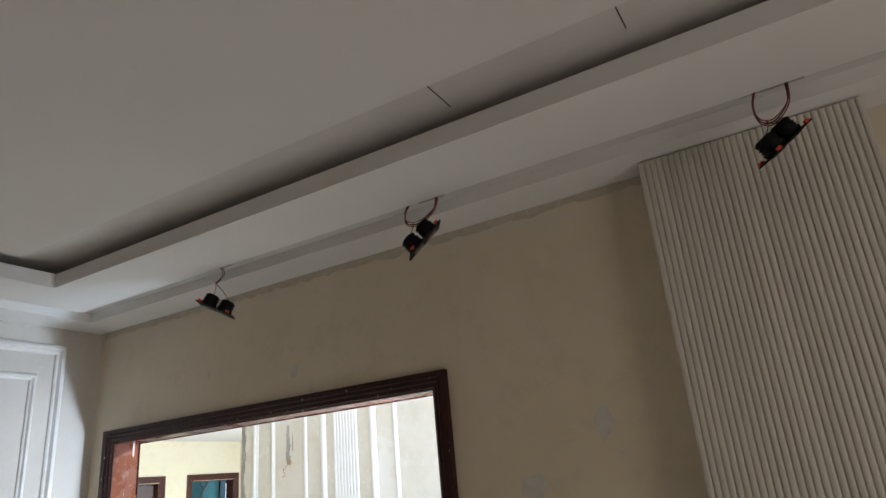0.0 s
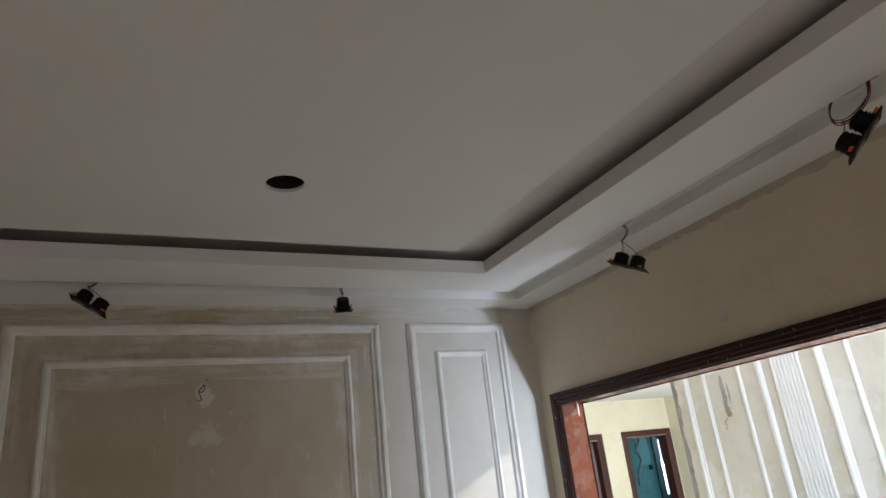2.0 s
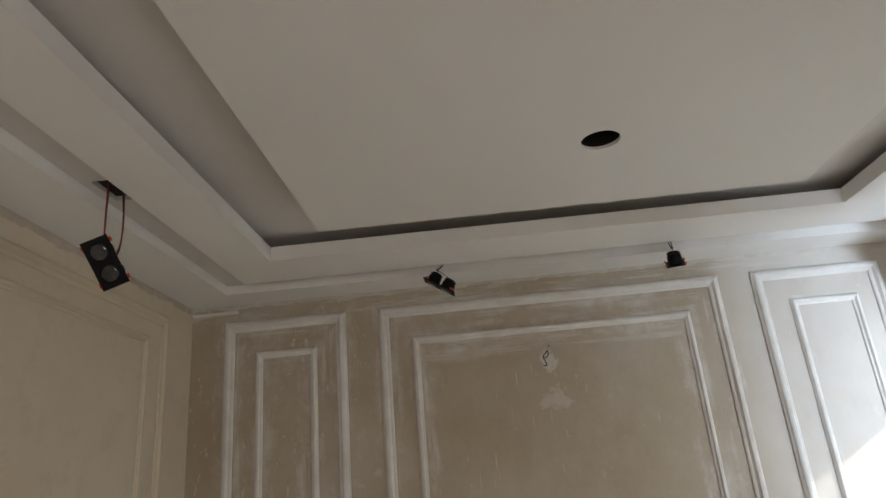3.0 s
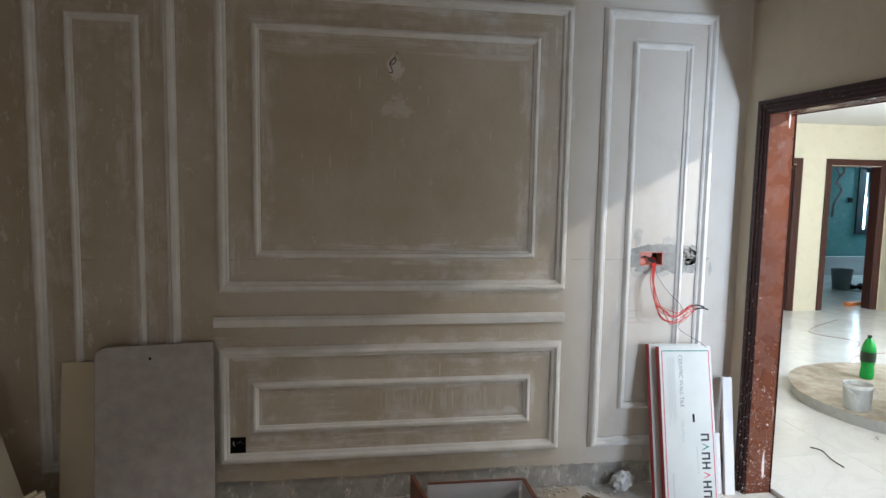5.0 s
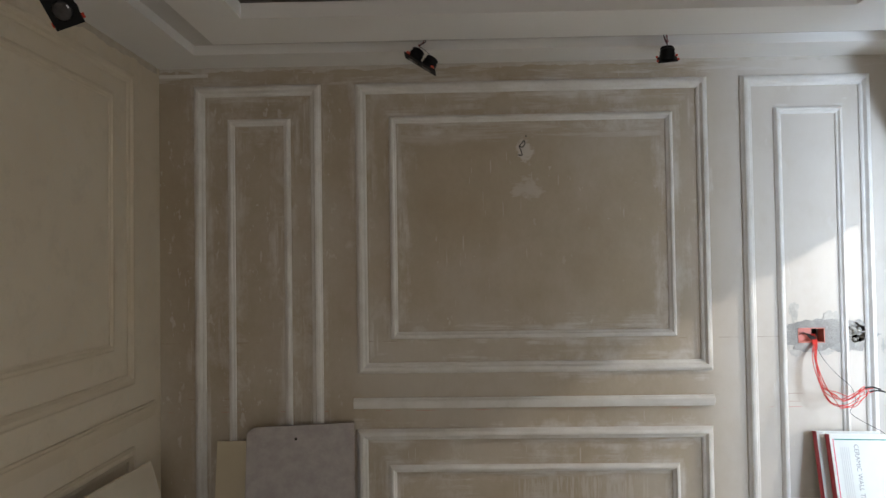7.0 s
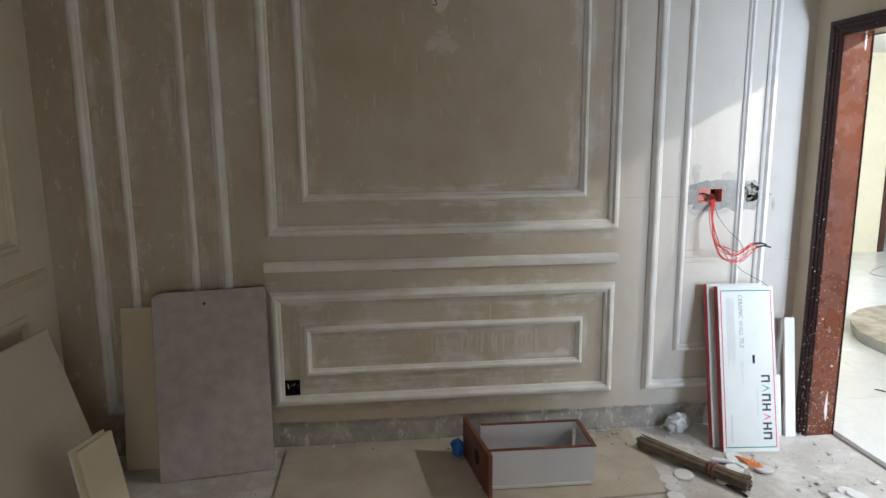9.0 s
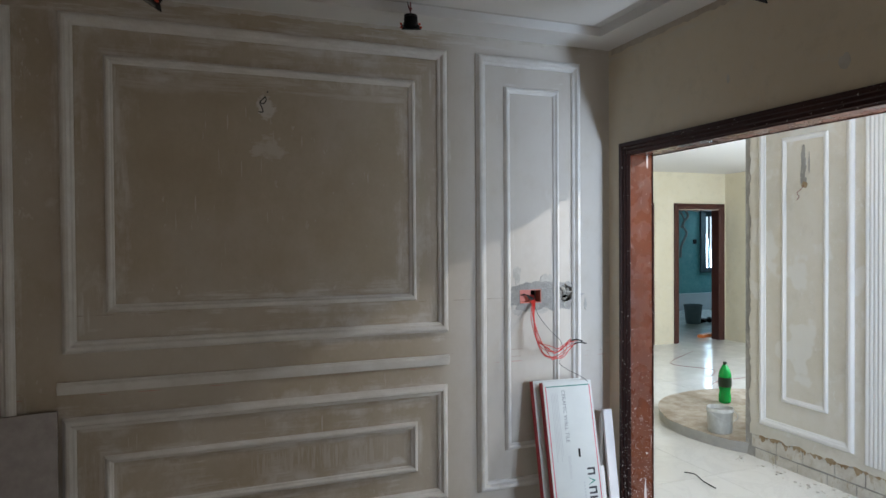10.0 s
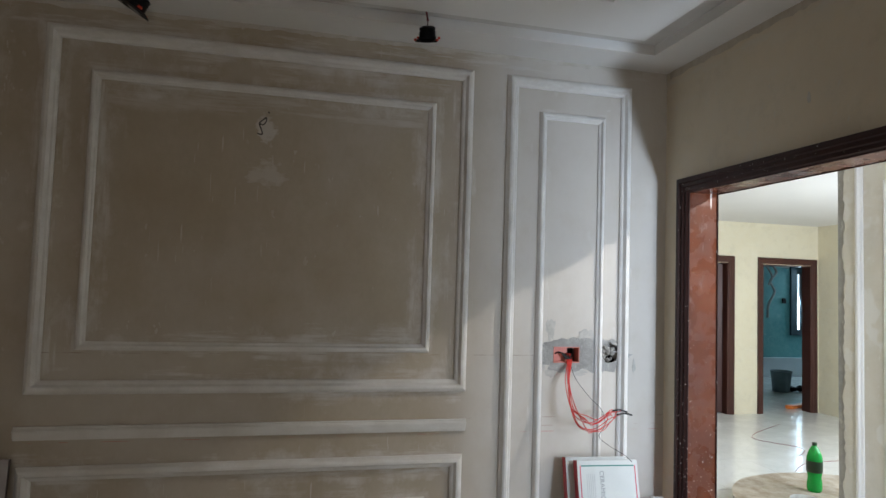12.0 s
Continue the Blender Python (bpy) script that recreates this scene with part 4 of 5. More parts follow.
part("thin_wire", bm, M_BLKWIRE, jb, "thin dark wire", True)
bm = bmesh.new()
for i in range(6):
    tube(bm, [(-0.58 + 0.02 * i, 0.04, 1.30 + 0.006 * (i % 3)), (-0.56 + 0.012 * i, 0.01, 1.318 - 0.004 * i), (-0.53 + 0.005 * i, -0.004, 1.285)], 0.0028, 5, 4)
part("tangled_wire", bm, M_BLKWIRE, jb, smooth=True)

bm = bmesh.new()
rng = random.Random(8)
for i in range(46):
    chunk(bm, (rng.uniform(RUBBLE[0] + 0.01, RUBBLE[1] - 0.01), rng.uniform(0.016, 0.045), rng.uniform(RUBBLE[2], RUBBLE[3] - 0.02)), rng.uniform(0.008, 0.02), rng, 0.9)
tagged(mesh_object("broken_masonry", bm, M_ROUGH), "hole of broken grey masonry in the wall", "rubble", kind="stuff")
bm = bmesh.new()
plate_loops(bm, plane_y(-0.0004, -1), [ragged_loop(-0.303, 1.318, 0.062, 0.064, 9.2, 40, 0.14), ragged_loop(-0.303, 1.318, 0.050, 0.050, 4.4, 30, 0.12)], 0.002, 0.0052)
tagged(mesh_object("broken_plaster_rim", bm, M_GREYCEM), "crumbling cement rim round the wall hole", "wall patch")
bm = bmesh.new()
tube(bm, [(-0.30, 0.03, 1.33), (-0.27, 0.0, 1.322), (-0.240, -0.008, 1.326)], 0.003, 6)
tagged(mesh_object("wire_stub", bm, M_GYPSUM), "pale wire stub in the wall hole", "wire")

so = thing("socket_box", (0, 0, 0), "black empty wall socket box with loose wire ends", "socket")
bm = bmesh.new()
x0, x1, z0, z1 = SOCKET
for r in ((x0, x1, -0.003, 0.05, z0, z0 + 0.005), (x0, x1, -0.003, 0.05, z1 - 0.005, z1), (x0, x0 + 0.005, -0.003, 0.05, z0, z1), (x1 - 0.005, x1, -0.003, 0.05, z0, z1), (x0, x1, 0.05, 0.054, z0, z1)):
    add_box(bm, *r)
part("casing", bm, M_BLACK, so)
for i in range(4):
    bm = bmesh.new()
    tube(bm, [(-2.79 + 0.018 * i, 0.04, 0.34), (-2.785 + 0.016 * i, 0.005, 0.352 - 0.012 * (i % 2)), (-2.78 + 0.012 * i, -0.006, 0.335 + 0.008 * i)], 0.002, 6)
    part("wire", bm, (M_GYPSUM, M_BLKWIRE)[i % 2], so, smooth=True)

bm = bmesh.new()
tube(bm, [(-1.974, 0.0, 2.332), (-1.984, -0.015, 2.316), (-2.000, -0.020, 2.298), (-1.992, -0.022, 2.276), (-1.986, -0.020, 2.252), (-2.006, -0.016, 2.254)], 0.0026, 6)
tube(bm, [(-1.974, 0.0, 2.332), (-1.970, -0.020, 2.312), (-1.984, -0.022, 2.292), (-2.000, -0.018, 2.300)], 0.0024, 6)
chunk(bm, (-1.962, -0.001, 2.349), 0.005, random.Random(12), 1.0)
tagged(mesh_object("lamp_wire", bm, M_BLKWIRE), "short dark wires hanging out of the wall", "wire")

PE = plane_x(-0.0005, -1)
for y, z, a, b, s in ((-1.498, 2.288, 0.022, 0.030, 41), (-0.925, 2.358, 0.008, 0.022, 42), (-2.900, 1.896, 0.036, 0.052, 43), (-2.615, 1.712, 0.048, 0.040, 44), (-2.95, 1.79, 0.012, 0.010, 45)):
    bm = bmesh.new()
    blob_patch(bm, PE, y, z, a, b, 0.0012, s)
    tagged(mesh_object("filler_dab", bm, M_PATCH), "white filler dab on the beige wall", "wall patch", "filler dabs")

# groove chased into the hall wall
bm = bmesh.new()
for i in range(6):
    blob_patch(bm, PH, -0.068 + 0.004 * math.sin(i * 2), 2.215 - 0.042 * i, 0.013 + 0.0015 * i + 0.003 * (i % 2), 0.034, 0.0012 + 0.0002 * i, 51 + i)
blob_patch(bm, PH, -0.112, 2.12, 0.006, 0.060, 0.0011, 61)
tagged(mesh_object("cable_chase", bm, M_GREYCEM), "grey cement-filled cable chase in the hall wall", "wall patch")
bm = bmesh.new()
blob_patch(bm, PH, -0.078, 1.978, 0.020, 0.024, 0.0032, 63)
tagged(mesh_object("cable_hole", bm, M_BROWNEDGE), "brown broken cable hole in the hall wall", "wall patch")
bm = bmesh.new()
tube(bm, [(1.478, -0.075, 1.975), (1.462, -0.060, 1.945), (1.460, -0.035, 1.925), (1.462, -0.050, 1.900), (1.460, -0.030, 1.875)], 0.002, 6)
tagged(mesh_object("lamp_wire", bm, M_DARKRED), "short twisted red wire out of the hall wall", "wire")
bm = bmesh.new()
tube(bm, [(5.0, 3.6, 2.62), (5.02, 3.6, 2.45), (5.08, 3.58, 2.25), (5.12, 3.55, 2.1)], 0.006, 6)
tagged(mesh_object("ceiling_wire", bm, M_STRAW), "brown wire hanging from the hall ceiling", "wire")
# holder added for the unseen hall spot
bl = thing("ceiling_spotlight", (0.96, -1.10, 2.72), "unseen black lamp holder, added under the hall ceiling", "lamp")
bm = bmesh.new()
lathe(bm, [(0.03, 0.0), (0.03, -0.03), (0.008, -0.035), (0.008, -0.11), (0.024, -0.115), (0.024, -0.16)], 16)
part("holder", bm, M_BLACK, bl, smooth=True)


# ---- spotlights hanging from the channel ----
SPOT = 0.88


def spotlight(slot, centre, axis, normal, label, wires, slack):
    """A twin spotlight on its wires. axis: the long way of its plate; normal: the way it shines."""
    ax, nz = Vector(axis).normalized(), -Vector(normal).normalized()
    nz = (nz - ax * nz.dot(ax)).normalized()
    ay = nz.cross(ax)
    m = Matrix((ax, ay, nz)).transposed().to_4x4()
    m.translation = Vector(centre)
    root = thing("spotlight", centre, label, "spotlight", "hanging spotlights", m)
    bm = bmesh.new()
    add_box(bm, -0.085, 0.085, -0.044, 0.044, -0.0025, 0.0025, 0.001)
    part("plate", bm, M_BLACK, root, "thin black plate")
    for x in (-0.038, 0.038):
        bm = bmesh.new()
        lathe(bm, [(q * 1.1 * SPOT, r * SPOT) for q, r in ((0.034, 0.0035), (0.036, 0.018), (0.030, 0.022), (0.036, 0.026), (0.030, 0.031), (0.036, 0.036), (0.030, 0.041), (0.033, 0.056), (0.022, 0.064))], 18, pose(x, 0, 0))
        head = part("lamp_head", bm, M_BLACK, root, "black ribbed lamp head", True)
        bm = bmesh.new()
        lathe(bm, [(0.030, -0.0035), (0.024, -0.006), (0.010, -0.0065), (0.003, -0.006)], 18, pose(x, 0, 0))
        part("lens", bm, M_LENS, root, "dull glass lens", True)
    for x, y in ((-0.066, 0.045), (0.066, 0.045), (-0.066, -0.045), (0.066, -0.045)):
        bm = bmesh.new()
        add_box(bm, x - 0.008, x + 0.008, y - 0.005, y + 0.005, 0.002, 0.011, 0.0015)
        part("clip", bm, M_REDCLIP, root, "small red spring clip")
    inv = m.inverted()
    s, c = Vector(slot), Vector(centre)
    h = Vector((ax.x, ax.y, 0)).normalized() if abs(ax.z) < 0.9 else Vector((0, 1, 0))
    heads = [m @ Vector((x, 0, 0.060 * SPOT)) for x in (-0.042, 0.042)]
    mid = (heads[0] + heads[1]) / 2
    knot = mid + Vector((0, 0, 0.026)) if wires > 2 else mid.lerp(s, 0.45) - h * 0.02
    lines = []
    up = Vector((0, 0, 0.03))
    if wires > 2:
        # slack leads hang in a wide loop from the slot, joined to the lamp below
        for i, k in enumerate((1.0, 0.84, 0.92)):
            p, q = s - h * 0.055 * k * slack, s + h * 0.055 * k * slack
            low = knot + Vector((0, 0, 0.008 * i))
            lines.append([p + up, p, p.lerp(low, 0.6) - h * 0.032 * slack, low - h * 0.022, low + h * 0.022, q.lerp(low, 0.55) + h * 0.04 * slack, q, q + up])
    else:
        for i in (0, 1):
            lines.append([s + h * 0.006 * i + up, s + h * 0.006 * i, s.lerp(knot, 0.55) + h * (0.024 + 0.008 * i), knot + h * 0.004 * i])
    for e in heads:
        lines.append([knot, knot.lerp(e, 0.5) + h * 0.006, e])
    for i, ln in enumerate(lines):
        bm = bmesh.new()
        tube(bm, [inv @ p for p in ln], 0.0021 if i < len(lines) - 2 else 0.0015, 6)
        part("wire", bm, (M_DARKRED, M_BLKWIRE)[i % 2], root, smooth=True)
    bm = bmesh.new()
    chunk(bm, inv @ knot, 0.008, random.Random(3))
    part("connector", bm, M_DARKRED, root, "small red wire connector")
    return root


R0 = Vector((0.57, -0.82, 0))
UP = Vector((0, 0, 1))


def tilted(right, deg):
    a = radians(deg)
    return right * math.cos(a) - UP * math.sin(a), -UP * math.cos(a) - right * math.sin(a)


spotlight((-0.29, -1.312, ZG), (-0.31, -1.320, 2.566), *tilted(R0, 27), "black twin spotlight, tilted, hanging from red wires", 2, 0.6)
spotlight((-0.29, -2.440, ZG), (-0.33, -2.447, 2.592), *tilted(R0, -46), "black twin spotlight, hanging steeply from looped wires", 4, 0.9)
spotlight((-0.29, -3.660, ZG), (-0.33, -3.648, 2.563), *tilted(R0, -38), "black twin spotlight, tilted, on long looped wires", 4, 0.95)
spotlight((-1.336, -0.29, ZG), (-1.325, -0.30, 2.645), Vector((0.25, 0.88, 0.42)), Vector((0.12, 0.42, -0.90)), "black twin spotlight seen end-on below the soffit", 4, 0.9)
spotlight((-2.492, -0.29, ZG), (-2.490, -0.30, 2.648), *tilted(Vector((1, 0, 0)), 32), "black twin spotlight, tilted, below the soffit", 2, 0.3)
spotlight((-3.525, -1.413, ZG), (-3.505, -1.470, 2.500), Vector((0.27, 0.49, -0.83)), Vector((0.15, -0.92, -0.30)), "black twin spotlight with its lenses facing the room", 4, 0.55)

# ---- things leaning on the walls ----
def leaning(name, bl, br, tl, thick, mat, edge, label, category, group="", chip=0.0):
    """A board given by three corners of its front face: bottom left, bottom right, top left."""
    bl, br, tl = Vector(bl), Vector(br), Vector(tl)
    u, v = br - bl, tl - bl
    w, h = u.length, v.length
    ux = u.normalized()
    vx = (v - ux * v.dot(ux)).normalized()
    n = ux.cross(vx)
    m = Matrix((ux, vx, n)).transposed().to_4x4()
    m.translation = bl
    root = thing(name, bl, label, category, group, m)
    bm = bmesh.new()
    pts = [(0, 0), (w, 0), (w, h)]
    if chip:
        pts += [(chip * 1.6, h - chip * 0.05), (chip * 0.9, h - chip * 0.2), (chip * 0.25, h - chip * 0.6), (0, h - chip)]
    else:
        pts += [(0, h)]
    f = [bm.verts.new((x, y, 0)) for x, y in pts]
    b = [bm.verts.new((x, y, -thick)) for x, y in pts]
    bm.faces.new(f)
    bm.faces.new(b[::-1])
    for i in range(len(pts)):
        j = (i + 1) % len(pts)
        q = bm.faces.new((f[i], f[j], b[j], b[i]))
        q.material_index = 1
    bmesh.ops.bevel(bm, geom=[e for e in bm.edges], offset=min(0.002, thick * 0.2), segments=1, affect="EDGES")
    part("sheet", bm, (mat, edge), root)
    return root


slab = leaning("stone_slab", (-3.362, -0.300, 0.004), (-2.838, -0.222, 0.004), (-3.374, -0.135, 0.900), 0.040, M_SLAB, M_SLABEDGE, "grey stone slab with a dark edge, leaning on the panelled wall", "stone slab", "", 0.034)
bm = bmesh.new()
lathe(bm, [(0.007, 0.0002), (0.007, 0.0012)], 12, pose(0.24, 0.845, 0))
part("drill_hole", bm, M_HOLESHADE, slab, "small dark drill hole")
leaning("board", (-3.572, -0.150, 0.002), (-3.16, -0.150, 0.002), (-3.556, -0.036, 0.806), 0.012, M_BOARD2, M_BOARD, "pale yellow board leaning behind the stone slab", "board", "leaning boards")
leaning("board", (-3.575, -1.13, 0.002), (-3.515, -0.395, 0.002), (-3.800, -1.00, 0.805), 0.016, M_BOARD, M_BOARD2, "large beige board leaning on the pale wall", "board", "leaning boards")
leaning("board", (-3.63, -1.16, 0.002), (-3.57, -0.72, 0.002), (-3.825, -1.045, 0.690), 0.014, M_BOARD2, M_BOARD, "beige board tucked behind the large one", "board", "leaning boards")
leaning("board", (-3.40, -0.83, 0.002), (-3.345, -0.645, 0.002), (-3.490, -0.86, 0.435), 0.018, M_BOARD2, M_BOARD2, "short pale yellow board leaning on the large one", "board", "leaning boards")
leaning("board", (-3.425, -0.845, 0.002), (-3.37, -0.66, 0.002), (-3.512, -0.875, 0.448), 0.012, M_BOARD2, M_GYPSUM, "short board with a ragged white edge", "board", "leaning boards")
leaning("batten", (-0.118, -0.200, 0.002), (-0.062, -0.205, 0.002), (-0.155, -0.085, 0.640), 0.022, M_WHITEWOOD, M_WHITEWOOD, "white painted batten leaning in the corner", "batten", "white battens")
leaning("batten", (-0.175, -0.185, 0.002), (-0.130, -0.185, 0.002), (-0.195, -0.130, 0.330), 0.018, M_WHITEWOOD, M_WHITEWOOD, "short white batten leaning between carton and batten", "batten", "white battens")


# cartons of wall tiles
def carton(bl, br, tl, front):
    bl, br, tl = Vector(bl), Vector(br), Vector(tl)
    ux = (br - bl).normalized()
    v = tl - bl
    vx = (v - ux * v.dot(ux)).normalized()
    n = ux.cross(vx)
    m = Matrix((ux, vx, n)).transposed().to_4x4()
    m.translation = bl
    w, h, d = (br - bl).length, v.length, 0.045
    root = thing("tile_carton", bl, "white printed carton of ceramic wall tiles with red edges" if front else "red-edged carton of wall tiles stacked behind", "carton", "tile cartons", m)
    bm = bmesh.new()
    add_box(bm, 0.004, w - 0.004, 0.003, h - 0.003, -d, -0.003, 0.003)
    part("tiles", bm, M_CARTONEDGE, root)
    bm = bmesh.new()
    add_box(bm, 0, w, 0, h, -0.0028, 0.0, 0.001)
    part("front_face", bm, M_CARTON, root)
    for x0, x1 in ((-0.002, 0.0035), (w - 0.0035, w + 0.002)):
        bm = bmesh.new()
        add_box(bm, x0, x1, 0, h, -d + 0.002, -0.003, 0.001)
        part("side_flap", bm, M_CARTONRED, root, "red cardboard side")
    bm = bmesh.new()
    add_box(bm, 0.0036, w - 0.0036, h - 0.0028, h + 0.001, -d + 0.002, -0.0032, 0.001)
    part("top_flap", bm, M_CARTON, root)
    if front:
        for x in (0.014, w - 0.014):
            bm = bmesh.new()
            add_box(bm, x - 0.0022, x + 0.0022, 0.022, h - 0.022, 0.0004, 0.0009)
            part("printed_line", bm, M_INKRED, root, "red printed line")
        for y in (0.024, h - 0.024):
            bm = bmesh.new()
            add_box(bm, 0.018, w - 0.018, y - 0.0026, y + 0.0026, 0.0004, 0.0009)
            part("printed_line", bm, M_INKGREEN, root, "green printed line")

        def words(body, size, x, y, mat, name):
            cu = bpy.data.curves.new(name, "FONT")
            cu.body, cu.size, cu.extrude = body, size, 0.0002
            tmp = bpy.data.objects.new(name, cu)
            scene.collection.objects.link(tmp)
            me = bpy.data.meshes.new_from_object(tmp)
            bpy.data.objects.remove(tmp)
            me.materials.clear()
            me.materials.append(mat)
            ob = new(name, me)
            ob.parent = root
            ob.matrix_local = pose(x, y, 0.0007, 0, 0, -90)
            return ob

        words("CERAMIC WALL TILE", 0.030, 0.106, h - 0.045, M_INKGREY, "lettering")
        words("300x800mm", 0.024, 0.106, h - 0.392, M_INKPALE, "lettering")
        # the maker's mark as plain blocks in its colours
        y = 0.395
        for i, c in enumerate((M_INKDARK, M_INKGREEN, M_INKDARK, M_INKDARK, M_INKRED, M_INKDARK, M_INKDARK)):
            bm = bmesh.new()
            yy, xa, xb = y - 0.049 * i, w - 0.082, w - 0.036
            if i in (1, 4):
                t = [bm.verts.new(p) for p in ((xa, yy, 0.0006), (xa, yy - 0.040, 0.0006), (xa + 0.010, yy - 0.031, 0.0006), (xa + 0.030, yy - 0.020, 0.0006), (xa + 0.010, yy - 0.009, 0.0006))]
                bm.faces.new((t[0], t[4], t[3]))
                t2 = bm.verts.new((xb, yy - 0.020, 0.0006))
                bm.faces.new((t[0], t[3], t2))
                bm.faces.new((t[1], t2, t[3]))
                bm.faces.new((t[1], t[3], t[2]))
            else:
                add_box(bm, xa, xb, yy - 0.010, yy, 0.0004, 0.0009)
                add_box(bm, xa, xb, yy - 0.038, yy - 0.028, 0.0004, 0.0009)
                add_box(bm, xa + (0.036 if i % 2 == 0 else 0.018), xa + (0.046 if i % 2 == 0 else 0.028), yy - 0.028, yy - 0.010, 0.0004, 0.0009)
            part("mark", bm, c, root)
        bm = bmesh.new()
        for i in range(9):
            yy = y - 0.07 - 0.016 * i
            add_box(bm, w - 0.110, w - 0.102, yy - 0.009, yy, 0.0004, 0.0008)
        part("small_print", bm, M_INKPALE, root)
        for i in range(5):
            bm = bmesh.new()
            add_box(bm, 0.042 + 0.009 * i, 0.045 + 0.009 * i, h - 0.06 - 0.36 + 0.03 * (i % 3), h - 0.06, 0.0004, 0.0008)
            part("small_print", bm, M_INKPALE, root)
        bm = bmesh.new()
        add_box(bm, 0.045, 0.052, 0.05, 0.19, 0.0004, 0.0008)
        part("small_print", bm, M_INKPALE, root)
        bm = bmesh.new()
        add_box(bm, w * 0.6 - 0.006, w * 0.6 + 0.006, h * 0.555 - 0.022, h * 0.555 + 0.022, 0.0003, 0.0012, 0.0004)
        part("hand_hole", bm, M_HOLESHADE, root, "dark oblong grip hole")
    return root


carton((-0.541, -0.327, 0.002), (-0.249, -0.350, 0.002), (-0.541, -0.127, 0.838), True)
carton((-0.570, -0.268, 0.002), (-0.278, -0.291, 0.002), (-0.570, -0.068, 0.838), False)

# ---- drawer on the floor ----
dr = thing("drawer", (-1.57, -0.38, 0), "pulled-out drawer of pale melamine with a brown wooden front", "drawer", m=pose(-1.815, -0.556, 0.014, 0, 0, -1.0))
W, D, HH, T = 0.500, 0.285, 0.190, 0.016
for nm, r, mt in (("side", (0, W, 0, T, 0, HH), M_MELAMINE), ("side", (0, W - 0.03, D - T, D, 0, HH), M_MELAMINE), ("back", (W - T, W, T, D - T, 0, HH), M_MELAMINE), ("bottom", (0, W - T, T, D - T, 0.008, 0.014), M_MELAMINE)):
    bm = bmesh.new()
    add_box(bm, *r, bevel=0.001)
    part(nm, bm, mt, dr)
for r in ((0, W + 0.004, -0.001, T + 0.001, HH, HH + 0.006), (0, W, D - T - 0.001, D + 0.001, HH, HH + 0.006), (W - T, W + 0.004, T + 0.001, D - T - 0.001, HH, HH + 0.006)):
    bm = bmesh.new()
    add_box(bm, *r, bevel=0.001)
    part("edge_strip", bm, M_DRAWERWOOD, dr, "brown edge strip")
bm = bmesh.new()
t = bmesh.new()
add_box(t, -0.020, 0.0, -0.065, D + 0.075, -0.014, HH + 0.016, 0.003)
t.verts.index_update()
add_bm(bm, t, pose(-0.004, 0, 0, 0, 0, 9))
front = part("front", bm, M_DRAWERWOOD, dr, "brown wooden drawer front")
bm = bmesh.new()
lathe(bm, [(0.030, 0.0), (0.034, 0.004), (0.034, 0.010), (0.024, 0.012)], 18, pose(-0.035, 0.11, 0.11, 0, -90, 9))
part("lock_ring", bm, M_HOLESHADE, front, "dark round lock hole")
bm = bmesh.new()
add_box(bm, 0.0, W - 0.02, -0.004, 0.0, 0.004, 0.018, 0.001)
part("runner", bm, M_PAILWHITE, dr, "pale metal runner")
bm = bmesh.new()
rng = random.Random(21)
chunk(bm, (-1.915, -0.235, 0.013), 0.046, rng, 1.5)
chunk(bm, (-1.930, -0.205, 0.013), 0.036, rng, 1.4)
tagged(mesh_object("plastic_bag", bm, M_BLUEPL), "crumpled blue plastic bag beside the drawer", "bag")

# ---- clutter on the floor ----
bm = bmesh.new()
f = [(-2.80, -0.016), (-0.935, -0.016), (-0.985, -0.66), (-2.80, -0.74)]
a = [bm.verts.new((x, y, 0.013)) for x, y in f]
b = [bm.verts.new((x, y, 0.0005)) for x, y in f]
bm.faces.new(a)
bm.faces.new(b[::-1])
for i in range(len(f)):
    j = (i + 1) % len(f)
    bm.faces.new((a[i], a[j], b[j], b[i]))
tagged(mesh_object("floor_sheet", bm, surf("dusty_brown_sheet", (0.42, 0.36, 0.275), (0.56, 0.50, 0.41), 5, 60, 0.8, 0.3)), "dusty brown sheet lying along the wall", "sheet")

br = thing("broom", (0, 0, 0), "bundle broom of brown straw tied at one end, lying", "broom")
A, B = Vector((-0.950, -0.235, 0.042)), Vector((-0.625, -0.700, 0.042))
rng = random.Random(4)
side = (B - A).cross(Vector((0, 0, 1))).normalized()
straw = bmesh.new()
for i in range(120):
    r, an = 0.035 * math.sqrt(rng.random()), rng.uniform(0, 6.28)
    off = side * r * math.cos(an) + Vector((0, 0, r * math.sin(an)))
    a = A + off * 1.05 + (B - A) * rng.uniform(-0.03, 0.05)
    mid = (A * 0.35 + B * 0.65) + off * 0.75
    e = B + off * 1.0 + (B - A) * rng.uniform(-0.03, 0.0)
    tube(straw, [a, mid, e], 0.0035, 4, 2)
part("bristles", straw, M_STRAW, br)
bm = bmesh.new()
dirv = (B - A).normalized()
q = dirv.to_track_quat("Z", "Y").to_matrix().to_4x4()
for s in (0.66, 0.70):
    mm = q.copy()
    mm.translation = A + (B - A) * s
    lathe(bm, [(0.0345, -0.005), (0.0355, -0.002), (0.0355, 0.002), (0.0345, 0.005)], 16, mm)
part("binding", bm, M_DRAWERWOOD, br, "brown cord binding", True)
bm = bmesh.new()
tube(bm, [(-0.80, -0.41, 0.012), (-0.745, -0.53, 0.01), (-0.69, -0.66, 0.01), (-0.66, -0.74, 0.008)], 0.006, 6)
tube(bm, [(-0.785, -0.42, 0.014), (-0.72, -0.55, 0.012), (-0.655, -0.69, 0.01)], 0.004, 6)
